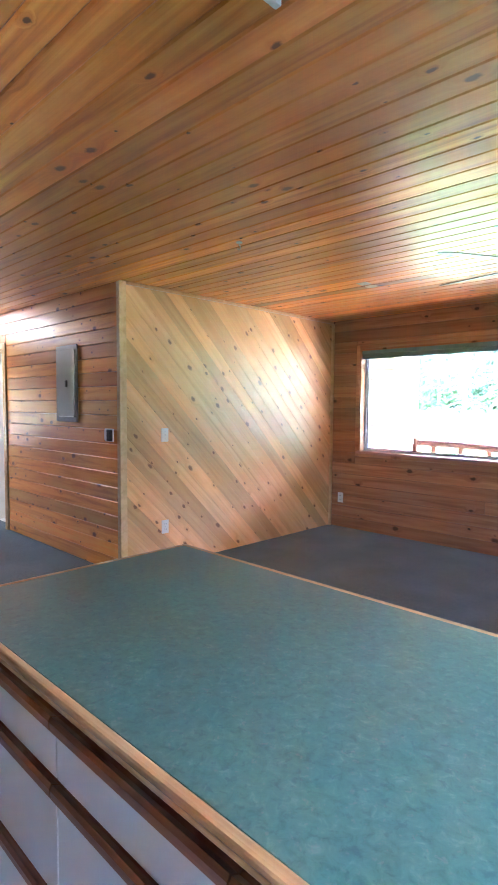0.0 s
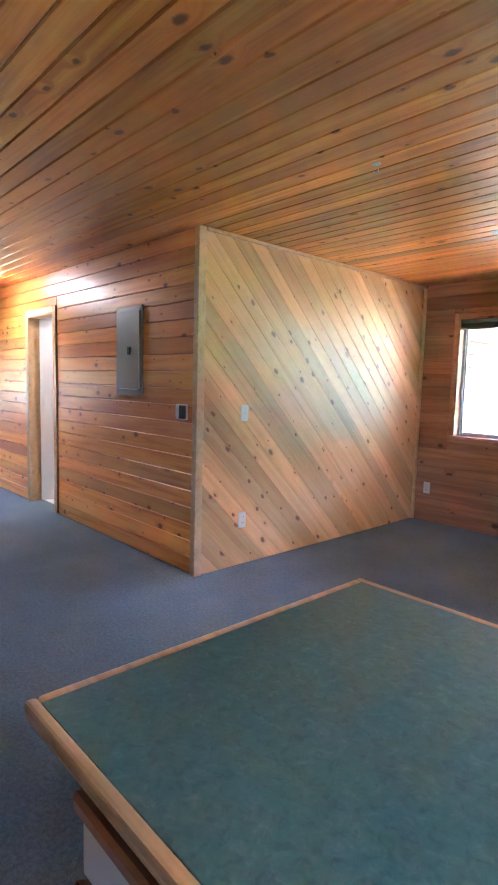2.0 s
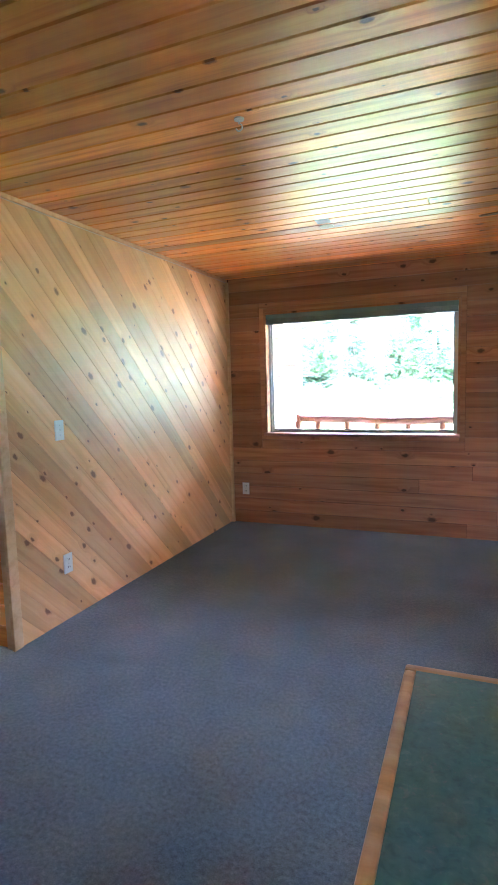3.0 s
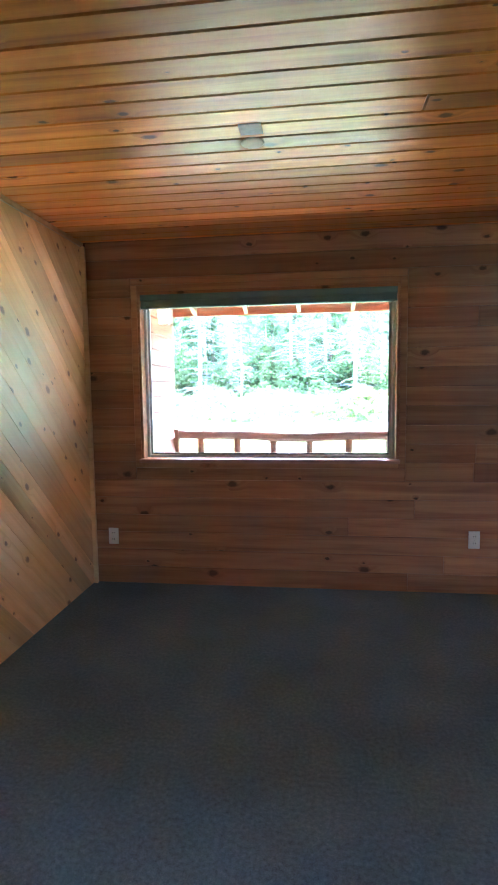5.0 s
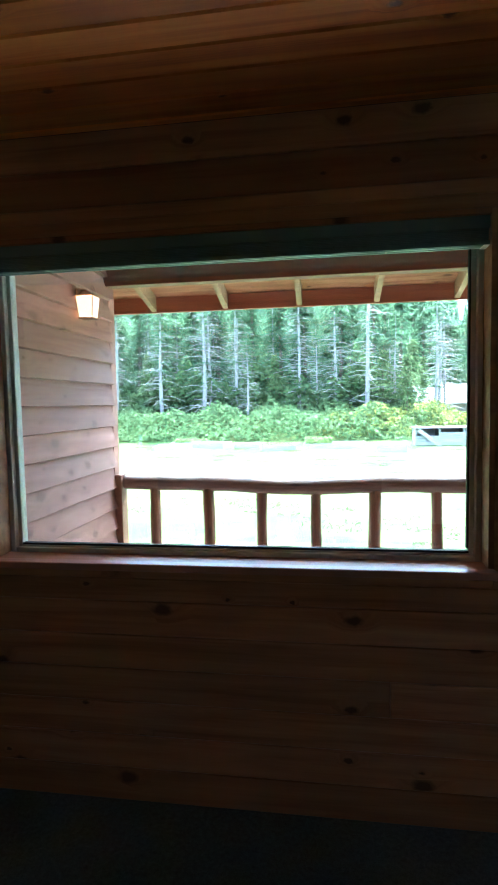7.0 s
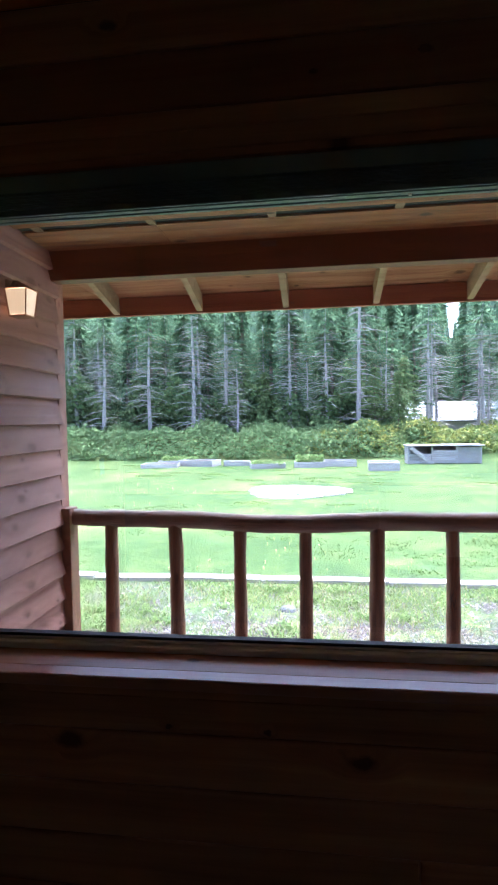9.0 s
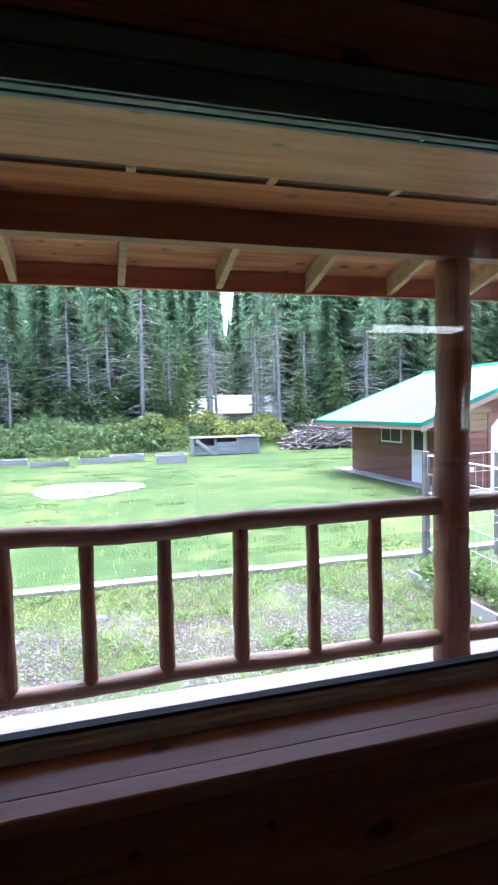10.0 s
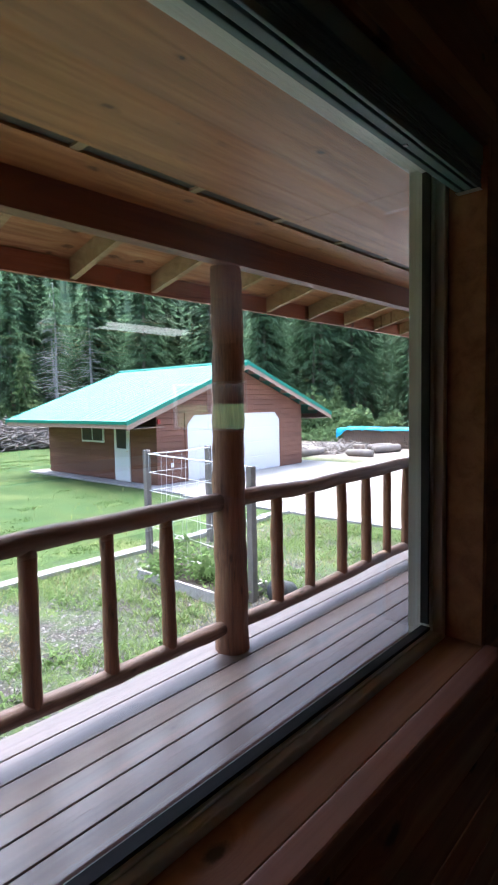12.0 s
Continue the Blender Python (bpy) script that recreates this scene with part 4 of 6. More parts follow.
lamp = thing("porch_light", PX0 - 0.035, 6.68, 2.09, "lit lantern porch light with frosted glass on the siding", "porch light")
part("backplate", boxed(0.033, 0.047, -0.03, 0.03, 0.02, 0.11, 0.004), COPPER, lamp)
part("arm", tube(bmesh.new(), [(0.047, 0, 0.07), (0.065, 0, 0.105), (0.09, 0, 0.1), (0.1, 0, 0.082)], [0.008] * 4, 8), COPPER, lamp, "", True)
bm = bmesh.new()
top = [bm.verts.new((0.1 + sx * 0.055, sy * 0.055, 0.06)) for sx, sy in ((-1, -1), (1, -1), (1, 1), (-1, 1))]
apex = [bm.verts.new((0.1 + sx * 0.012, sy * 0.012, 0.092)) for sx, sy in ((-1, -1), (1, -1), (1, 1), (-1, 1))]
for k in range(4):
    bm.faces.new((top[k], top[(k + 1) % 4], apex[(k + 1) % 4], apex[k]))
bm.faces.new(apex)
bm.faces.new(top[::-1])
part("cap", bm, COPPER, lamp)
for k in range(4):
    a, b = ((-1, -1), (1, -1), (1, 1), (-1, 1))[k], ((-1, -1), (1, -1), (1, 1), (-1, 1))[(k + 1) % 4]
    bm = bmesh.new()
    vs = [bm.verts.new(v) for v in ((0.1 + a[0] * 0.052, a[1] * 0.052, 0.058), (0.1 + b[0] * 0.052, b[1] * 0.052, 0.058), (0.1 + b[0] * 0.04, b[1] * 0.04, -0.062), (0.1 + a[0] * 0.04, a[1] * 0.04, -0.062))]
    vs2 = [bm.verts.new(v.co + Vector((0, 0, 0)) + (Vector((0.1, 0, v.co.z)) - v.co) * 0.06) for v in vs]
    bm.faces.new(vs)
    bm.faces.new(vs2[::-1])
    for j in range(4):
        bm.faces.new((vs[j], vs2[j], vs2[(j + 1) % 4], vs[(j + 1) % 4]))
    part("pane", bm, PORCH_GLASS, lamp)
    part("bar", tube(bmesh.new(), [(0.1 + a[0] * 0.055, a[1] * 0.055, 0.06), (0.1 + a[0] * 0.042, a[1] * 0.042, -0.068)], [0.0032, 0.0032], 5), COPPER, lamp)
part("base", boxed(0.055, 0.145, -0.045, 0.045, -0.072, -0.064, 0.002), COPPER, lamp)
part("bulb", tube(bmesh.new(), [(0.1, 0, 0.04), (0.1, 0, 0.02), (0.1, 0, -0.01), (0.1, 0, -0.035), (0.1, 0, -0.042)], [0.012, 0.02, 0.03, 0.022, 0.004], 12), PORCH_GLOW, lamp, "", True)

# ---- outdoors: ground ----
def grid_ground():
    """One sheet to the horizon, finer near the house, rising into a bank at the wood's edge."""
    def axis(fine0, fine1, step, far):
        a = list(np.arange(fine0, fine1, step))
        lo, hi = [fine0 - 8.0 * 1.8 ** i for i in range(8)], [fine1 + 8.0 * 1.8 ** i for i in range(8)]
        return [v for v in reversed(lo) if v > -far] + a + [v for v in hi if v < far]
    xs, ys = axis(-26, 34, 0.8, 900), axis(5.6, 56, 0.8, 900)
    verts, faces = [], []
    for yy in ys:
        for xx in xs:
            verts.append((xx, yy, ground_z(xx, yy)))
    n = len(xs)
    for j in range(len(ys) - 1):
        for i in range(n - 1):
            faces.append((j * n + i, j * n + i + 1, (j + 1) * n + i + 1, (j + 1) * n + i))
    me = bpy.data.meshes.new("ground")
    me.from_pydata(verts, [], faces)
    for p in me.polygons:
        p.use_smooth = True
    me.materials.append(GROUND)
    return new("ground", me)


def smooth01(t):
    t = min(1.0, max(0.0, t))
    return t * t * (3 - 2 * t)


def ground_z(x, y):
    bank = smooth01((y - 36.2) / 2.6) * (1 - smooth01((y - 41) / 4) * 0.25) * 1.5 * (1 - smooth01((x - 9.0) / 3.0))
    return GZ + bank + 0.03 * noise.noise((x * 0.3, y * 0.3, 0))


ground = structure(grid_ground(), "green lawn running from weedy gravel to the wood's edge")

drive = structure(finish("driveway", boxed(7.3, 26, -10, 16.0, GZ - 0.1, GZ + 0.045), CONCRETE), "pale concrete driveway")
structure(finish("garage_apron", boxed(7.45, 16.2, 16.003, 25.0, GZ - 0.1, GZ + 0.05), CONCRETE), "pale concrete slab round the garage")

# edging between gravel and lawn
edge = tagged(structure(new("edging"), "pale edging strip between gravel and lawn"))
rng = random.Random(8)
x = -14.0
while x < 7.1:
    w = rng.uniform(0.7, 1.5)
    o = part("slab", boxed(-w / 2 + 0.01, w / 2 - 0.01, -0.11, 0.11, -0.05, 0.05, 0.012), STONE_EDGE, edge)
    o.matrix_basis = pose(x + w / 2, 12.45 + rng.uniform(-0.03, 0.03), GZ + 0.02, rng.uniform(-1, 1), rng.uniform(-1, 1), rng.uniform(-2, 2))
    x += w

# pale pebble circle on the lawn
bm = bmesh.new()
rng = random.Random(9)
for i in range(900):
    r, a = math.sqrt(rng.random()) * 1.75, rng.uniform(0, math.tau)
    r *= 1 + 0.12 * math.sin(3 * a + 1)
    s = rng.uniform(0.04, 0.1)
    bmesh.ops.create_icosphere(bm, subdivisions=1, radius=s, matrix=Matrix.Translation((-2.3 + r * math.cos(a), 23.0 + r * math.sin(a) * 0.95, GZ + 0.01)) @ Matrix.Diagonal((1, 1, 0.6, 1)))
tagged(finish("pebbles", bm, PEBBLE), "white pebble circle lying on the lawn", "pebbles", "", "stuff")

# gravel stones beside the porch
verts, faces = [], []
for i in range(10000):
    gx, gy = rng.uniform(-6.5, 6.5), 7.45 + 4.6 * rng.random() ** 1.5
    if noise.noise((gx * 0.8, gy * 0.8, 2.0)) + 0.1 * (gy - 9.5) > 0.2:
        continue
    s = rng.uniform(0.012, 0.04)
    a = rng.uniform(0, 6.28)
    k = len(verts)
    z = ground_z(gx, gy)
    for j in range(4):
        aa = a + j * 1.5708
        verts.append((gx + s * math.cos(aa), gy + s * math.sin(aa) * 0.8, z - 0.005))
    verts.append((gx + rng.uniform(-0.3, 0.3) * s, gy + rng.uniform(-0.3, 0.3) * s, z + s * 0.7))
    for j in range(4):
        faces.append((k + j, k + (j + 1) % 4, k + 4))
me = bpy.data.meshes.new("gravel")
me.from_pydata(verts, [], faces)
me.materials.append(GRAVEL)
tagged(new("gravel", me), "loose grey gravel beside the porch", "gravel", "", "stuff")


def blades(name, spots, mat, label, category):
    """Narrow bent leaves: spots of (x, y, z, height, width, lean)."""
    verts, faces = [], []
    g = random.Random(5)
    for x, y, z, h, w, lean in spots:
        a = g.uniform(0, math.tau)
        dx, dy = math.cos(a), math.sin(a)
        b = g.uniform(0, math.tau)
        lx, ly = lean * h * math.cos(b), lean * h * math.sin(b)
        k = len(verts)
        verts += [(x - dx * w, y - dy * w, z), (x + dx * w, y + dy * w, z), (x + dx * w * 0.8 + lx * 0.4, y + dy * w * 0.8 + ly * 0.4, z + h * 0.6),
                  (x - dx * w * 0.8 + lx * 0.4, y - dy * w * 0.8 + ly * 0.4, z + h * 0.6), (x + lx, y + ly, z + h * (1 - 0.3 * lean))]
        faces += [(k, k + 1, k + 2, k + 3), (k + 3, k + 2, k + 4)]
    me = bpy.data.meshes.new(name)
    me.from_pydata(verts, [], faces)
    me.materials.append(mat)
    return tagged(new(name, me), label, category, "", "stuff")


rng = random.Random(11)
spots = []
while len(spots) < 42000:
    t = rng.random()
    y = 12.5 + 24 * t ** 1.5
    x = rng.uniform(-0.55, 0.62) * (y - 2) - 1
    if (x > 7.2 and y < 25.2) or math.hypot(x + 2.3, y - 23) < 1.7:
        continue
    n1 = noise.noise((x * 0.35, y * 0.35, 0.0))
    h = 0.03 + 0.03 * max(0.0, n1) + 0.12 * max(0.0, noise.noise((x * 0.8, y * 0.5, 5.0)) - 0.35)
    spots.append((x, y, ground_z(x, y) - 0.01, h * rng.uniform(0.35, 0.85), 0.004 + 0.0005 * (y - 5), rng.uniform(1.0, 2.0)))
blades("lawn_grass", spots, GRASS, "short green lawn grass", "grass")
spots = []
while len(spots) < 20000:
    x, y = rng.uniform(-7, 7.1), rng.uniform(7.55, 12.4)
    n1 = noise.noise((x * 0.8, y * 0.8, 2.0)) + 0.16 * (y - 10)
    if n1 < rng.uniform(-0.25, 0.35):
        continue
    spots.append((x, y, ground_z(x, y) - 0.01, rng.uniform(0.04, 0.13), 0.0055, rng.uniform(0.6, 1.5)))
blades("rough_grass", spots, ROUGH, "rough tufts of grass growing through gravel", "grass")
spots = []
while len(spots) < 6500:
    x, y = rng.uniform(-7, 7.1), rng.uniform(8.4, 12.4)
    if noise.noise((x * 0.6, y * 0.6, 8.0)) + 0.1 * (y - 10.5) < rng.uniform(-0.3, 0.3):
        continue
    spots.append((x, y, ground_z(x, y) - 0.01, rng.uniform(0.05, 0.16), 0.004, rng.uniform(0.5, 1.6)))
blades("dry_grass", spots, STRAW, "dry straw-coloured grass among the weeds", "grass")
spots = []
for i in range(190):
    y = 13.0 + 22.0 * rng.random() ** 1.2
    x = rng.uniform(-0.5, 0.5) * (y - 2) - 1
    if (x > 6.8 and y < 25.4) or math.hypot(x + 2.3, y - 23) < 2.3 or noise.noise((x * 0.15, y * 0.15, 7.0)) < -0.1:
        continue
    r0 = rng.uniform(0.15, 0.5)
    for j in range(int(170 * r0) + 20):
        r, a = r0 * math.sqrt(rng.random()), rng.uniform(0, math.tau)
        px, py = x + 1.7 * r * math.cos(a), y + r * math.sin(a)
        spots.append((px, py, ground_z(px, py) - 0.01, rng.uniform(0.03, 0.08), 0.006 + 0.0005 * (y - 5), rng.uniform(0.8, 1.9)))
blades("grass_clumps", spots, CLUMP, "darker taller grass clumps in the lawn", "grass")
verts, faces = [], []
for i in range(650):
    y = 12.8 + 18.0 * rng.random() ** 1.2
    x = rng.uniform(-0.5, 0.55) * (y - 2) - 1
    if (x > 7.0 and y < 25.4) or math.hypot(x + 2.3, y - 23) < 2.0 or noise.noise((x * 0.3, y * 0.3, 17.0)) < -0.15:
        continue
    k, z, r = len(verts), ground_z(x, y) + rng.uniform(0.04, 0.1), rng.uniform(0.01, 0.018)
    verts += [(x + r * math.cos(j * 1.2566), y + r * math.sin(j * 1.2566), z) for j in range(5)] + [(x, y, z + r * 0.7), (x, y, z - 0.1)]
    faces += [(k + j, k + (j + 1) % 5, k + 5) for j in range(5)] + [(k + (j + 1) % 5, k + j, k + 6) for j in range(0, 5, 2)]
me = bpy.data.meshes.new("dandelions")
me.from_pydata(verts, [], faces)
me.materials.append(DANDELION)
tagged(new("dandelions", me), "small yellow dandelions scattered over the lawn", "flowers", "", "stuff")
spots = []
for i in range(420):
    x, y = rng.uniform(-6.5, 7.0), rng.uniform(7.7, 12.2)
    if noise.noise((x * 0.8, y * 0.8, 2.0)) < -0.15:
        continue
    n = rng.randint(7, 18)
    for j in range(n):
        r, a = rng.uniform(0, 0.12), rng.uniform(0, 6.28)
        spots.append((x + r * math.cos(a), y + r * math.sin(a), ground_z(x, y) - 0.01, rng.uniform(0.06, 0.15), rng.uniform(0.009, 0.018), rng.uniform(0.8, 1.8)))
blades("broadleaf_weeds", spots, WEED, "broad-leaved green weeds growing through gravel", "weeds")


# ---- outdoors: woods ----
def spray_mesh(name, items, mat):
    """Leaf-like diamonds: items of (centre, along, across)."""
    verts, faces = [], []
    for c, a, b in items:
        k = len(verts)
        verts += [tuple(c - a), tuple(c + b), tuple(c + a), tuple(c - b)]
        faces.append((k, k + 1, k + 2, k + 3))
    me = bpy.data.meshes.new(name)
    me.from_pydata(verts, [], faces)
    me.materials.append(mat)
    return me


def crown_items(g, base, h, reach, step, leaf, droop=0.35, per=9, gap=0.0):
    items = []
    z = base
    while z < h - 0.15:
        t = (z - base) / (h - base)
        length = reach * (1 - t) ** 0.85 * g.uniform(0.75, 1.15) + 0.15
        for k in range(g.randint(5, 8)):
            if g.random() < gap:
                continue
            a = g.uniform(0, math.tau)
            ln = length * g.uniform(0.55, 1.15)
            d = Vector((math.cos(a), math.sin(a), 0))
            side = Vector((-d.y, d.x, 0))
            for j in range(per):
                s = (j + g.random()) / per
                p = d * (s * ln) + Vector((0, 0, z - droop * ln * s * s + 0.1 * ln * s))
                wide = leaf * (1.15 - 0.6 * s) * g.uniform(0.7, 1.3)
                sgn = 1 if j % 2 else -1
                p = p + side * sgn * wide * 0.6
                along = (d * 0.7 + side * sgn * g.uniform(0.3, 0.9) + Vector((0, 0, g.uniform(-1.2, -0.2)))).normalized() * wide
                across = along.cross(Vector((g.uniform(-0.8, 0.8), g.uniform(-0.8, 0.8), 0.8))).normalized() * wide * 0.24
                items.append((p, along, across))
        z += step * g.uniform(0.7, 1.3)
    return items


def tree_meshes(seed, h, kind):
    g = random.Random(seed)
    bm = bmesh.new()
    lean = g.uniform(-0.02, 0.02)
    r = {"bare": 0.17, "spruce": 0.2, "young": 0.09}[kind]
    pts = [(lean * h * t + 0.06 * math.sin(t * 7 + seed), 0.05 * math.sin(t * 5 + seed), h * t) for t in [i / 9 for i in range(10)]]
    tube(bm, pts, [r * (1 - 0.85 * i / 9) for i in range(10)], 8)
    if kind == "bare":
        z = 1.0
        while z < h * 0.8:
            for k in range(g.randint(2, 5)):
                a = g.uniform(0, math.tau)
                ln = g.uniform(0.5, 2.1) * (1.0 if z < h * 0.6 else 0.7)
                c = Vector((lean * z, 0, z))
                d = Vector((math.cos(a), math.sin(a), g.uniform(-0.25, 0.15)))
                tube(bm, [c, c + d * ln * 0.5 + Vector((0, 0, 0.04)), c + d * ln + Vector((0, 0, -0.12 * ln))], [0.03, 0.022, 0.01], 3, False)
            z += g.uniform(0.13, 0.34)
        crown = crown_items(g, h * 0.72, h, 1.7, 0.45, 0.3, 0.4, 9, 0.25) + crown_items(g, h * 0.22, h * 0.72, 1.7, 0.8, 0.2, 0.4, 9, 0.72)
        bark, needles = BARK_LIGHT, SPRUCE
    elif kind == "spruce":
        crown = crown_items(g, h * 0.03, h * 1.04, 2.9, 0.32, 0.27, 0.4, 16, 0.22)
        bark, needles = BARK_DARK, SPRUCE
    else:
        crown = crown_items(g, h * 0.08, h, 1.7, 0.3, 0.27, 0.3, 9)
        bark, needles = BARK_DARK, SPRUCE_PALE
    trunk = bpy.data.meshes.new("trunk")
    bm.to_mesh(trunk)
    bm.free()
    for p in trunk.polygons:
        p.use_smooth = True
    trunk.materials.append(bark)
    return trunk, spray_mesh("crown", crown, needles)


KINDS = {}
for kind, n, h in (("bare", 4, 12.0), ("spruce", 4, 12.8), ("young", 2, 6)):
    KINDS[kind] = [tree_meshes(100 + i * 7 + int(h), h * (0.92 + 0.06 * i), kind) for i in range(n)]
LABELS = {"bare": "tall conifer with pale bare trunk and dead lower branches", "spruce": "dense dark green spruce in the woods", "young": "small fresh green spruce at the wood's edge"}


def tree(kind, i, x, y, scale, rz, tilt=0.0):
    trunk, crown = KINDS[kind][i % len(KINDS[kind])]
    root = new("conifer_tree")
    root.matrix_basis = pose(x, y, ground_z(x, y) - 0.1, tilt, 0, rz) @ Matrix.Diagonal((scale, scale, scale * (0.92 + 0.16 * ((i * 37) % 10) / 10), 1))
    tagged(root, LABELS[kind], "tree", "trees of the wood")
    share("trunk", trunk, root, Matrix.Identity(4))
    share("crown", crown, root, Matrix.Identity(4))


rng = random.Random(21)
for i, x in enumerate((-13.2, -10.1, -9.8, -7.95, -7.0, -3.55, -1.0, 1.1, 3.0, 5.5, 9.2, 10.9, -16.5, -19.0)):
    tree("bare", i, x, 41.0 + rng.uniform(-0.3, 1.2), rng.uniform(0.8, 1.0) * (0.7 if x in (-7.0, 3.0) else 1.0), rng.uniform(0, 360), rng.uniform(-1.5, 1.5))
for i, (x, y) in enumerate(((17.0, 40.0), (19.1, 44.0), (13.6, 43.5), (21.0, 42.0), (24.0, 45.0))):
    tree("bare", i + 1, x, y, rng.uniform(0.85, 1.0), rng.uniform(0, 360), rng.uniform(-3, 3))
for i, (x, y, sc) in enumerate(((6.4, 44.4, 0.9), (6.95, 45.0, 0.85), (9.9, 45.4, 0.8), (11.4, 44.6, 0.95))):
    tree("bare", i + 3, x, y, sc, rng.uniform(0, 360), rng.uniform(-2, 2))
for i in range(22):
    x = -22 + 1.55 * i + rng.uniform(-0.5, 0.5)
    if not 4.6 < x < 10.0:
        tree("bare", i + 2, x, 42.6 + rng.uniform(-0.4, 1.6), rng.uniform(0.55, 0.85), rng.uniform(0, 360), rng.uniform(-2.5, 2.5))
i = 0
for row, y0 in enumerate((43.6, 46.2, 49.0, 52.5)):
    x = -30.0 - 4 * row
    while x < 16 + 4 * row:
        gap = 6.2 + row * 0.55 < x < 7.4 + row * 0.6
        if not (row < 3 and 4.5 < x < 14.5) and not gap:
            tree("spruce", i, x, y0 + rng.uniform(-0.9, 0.9), rng.uniform(0.9, 1.06), rng.uniform(0, 360))
        i += 1
        x += rng.uniform(1.7, 2.7)
for x, y in ((15, 49), (17.5, 46.5), (20, 48), (22.5, 44.5), (25, 48), (26, 41), (28.5, 44), (29, 37), (31.5, 40), (32, 33.5), (34.5, 36.5), (34, 30), (37, 33), (36, 26.5),
             (39, 29), (37.5, 23), (40, 25.5), (38, 19.5), (41, 21.5), (39.5, 16), (42, 17.5), (41, 12.5), (43.5, 28), (38, 38), (33, 45), (28, 51), (44, 14), (42, 8), (29.5, 30.5), (32, 27.5), (31, 50), (34.5, 51.5), (37, 47)):
    for k in range(3):
        i += 1
        tree("spruce", i, x + rng.uniform(-1.6, 1.6), y + rng.uniform(-1.6, 1.6), rng.uniform(0.95, 1.3), rng.uniform(0, 360))
for x in (4.6, 6.1, 7.7, 9.2, 12.3, 13.6, 15.2, 16.8):
    i += 1
    tree("spruce", i, x, 55.0 + rng.uniform(-0.8, 0.8), rng.uniform(0.95, 1.15), rng.uniform(0, 360))
for x, y, s in ((9.7, 56.5, 1.0), (11.5, 56.5, 1.02), (10.7, 58.4, 0.7), (13.0, 57.0, 1.0)):
    i += 1
    tree("spruce", i, x, y, s, rng.uniform(0, 360))
for x, y, s in ((3.6, 40.2, 0.75), (2.2, 41.2, 0.9), (4.2, 42.0, 0.9), (-14.5, 42, 0.9), (12.5, 42.0, 1.0), (15.4, 41.5, 1.1), (-5.2, 42.2, 0.8), (30.5, 26.0, 0.7), (5.3, 44.4, 0.75), (10.6, 45.2, 0.6)):
    i += 1
    tree("young", i, x, y, s, rng.uniform(0, 360))


def leafage(name, spots, size, mat, label, category, seed):
    g = random.Random(seed)
    items = []
    for x, y, z in spots:
        s = size * g.uniform(0.6, 1.4)
        a = Vector((g.uniform(-1, 1), g.uniform(-1, 1), g.uniform(-0.5, 0.9))).normalized()
        b = a.cross(Vector((g.uniform(-1, 1), g.uniform(-1, 1), g.uniform(-1, 1)))).normalized()
        items.append((Vector((x, y, z)), a * s, b * s * 0.5))
    return tagged(new(name, spray_mesh(name, items, mat)), label, category, "", "stuff")


def mound(n, x0, x1, y0, y1, hgt, seed, freq=0.5):
    g = random.Random(seed)
    out = []
    while len(out) < n:
        x, y = g.uniform(x0, x1), y0 + (y1 - y0) * g.random() ** 1.2
        edge = min(1.0, (x - x0) / 1.5 + 0.2, (x1 - x) / 1.5 + 0.2)
        lump = 0.5 + 0.9 * noise.noise((x * freq, y * freq, seed * 1.7)) + 0.5 * noise.noise((x * freq * 3.1, y * freq * 3.1, seed))
        top = hgt * max(0.1, lump) * edge
        out.append((x, y, ground_z(x, y) + top * g.random() ** 0.6))
    return out


leafage("bank_shrubs", mound(15000, -26, 5.5, 36.6, 41.5, 1.0, 3), 0.14, SHRUB, "green shrubs and tall weeds on the bank", "shrubs", 31)
leafage("bank_shrubs", mound(6000, -2.0, 10.8, 37.0, 41.0, 0.9, 4), 0.13, YELLOW_LEAF, "yellow-flowering green shrubs on the bank", "shrubs", 32)
leafage("undergrowth", mound(12500, -26, 4.2, 41, 44, 4.6, 5, 0.35), 0.21, SHRUB, "leafy undergrowth below the conifers", "undergrowth", 33)
leafage("undergrowth", mound(2500, 12.2, 16, 41, 44, 3.0, 8, 0.35), 0.2, SHRUB, "leafy undergrowth below the conifers", "undergrowth", 36)
leafage("undergrowth", mound(5000, 25.5, 33, 22, 28, 2.6, 6, 0.35), 0.2, SHRUB, "leafy bushes beyond the log yard", "undergrowth", 34)
leafage("undergrowth", mound(4000, 16, 30, 36, 42, 2.5, 7, 0.35), 0.2, SHRUB, "leafy undergrowth below the conifers", "undergrowth", 35)

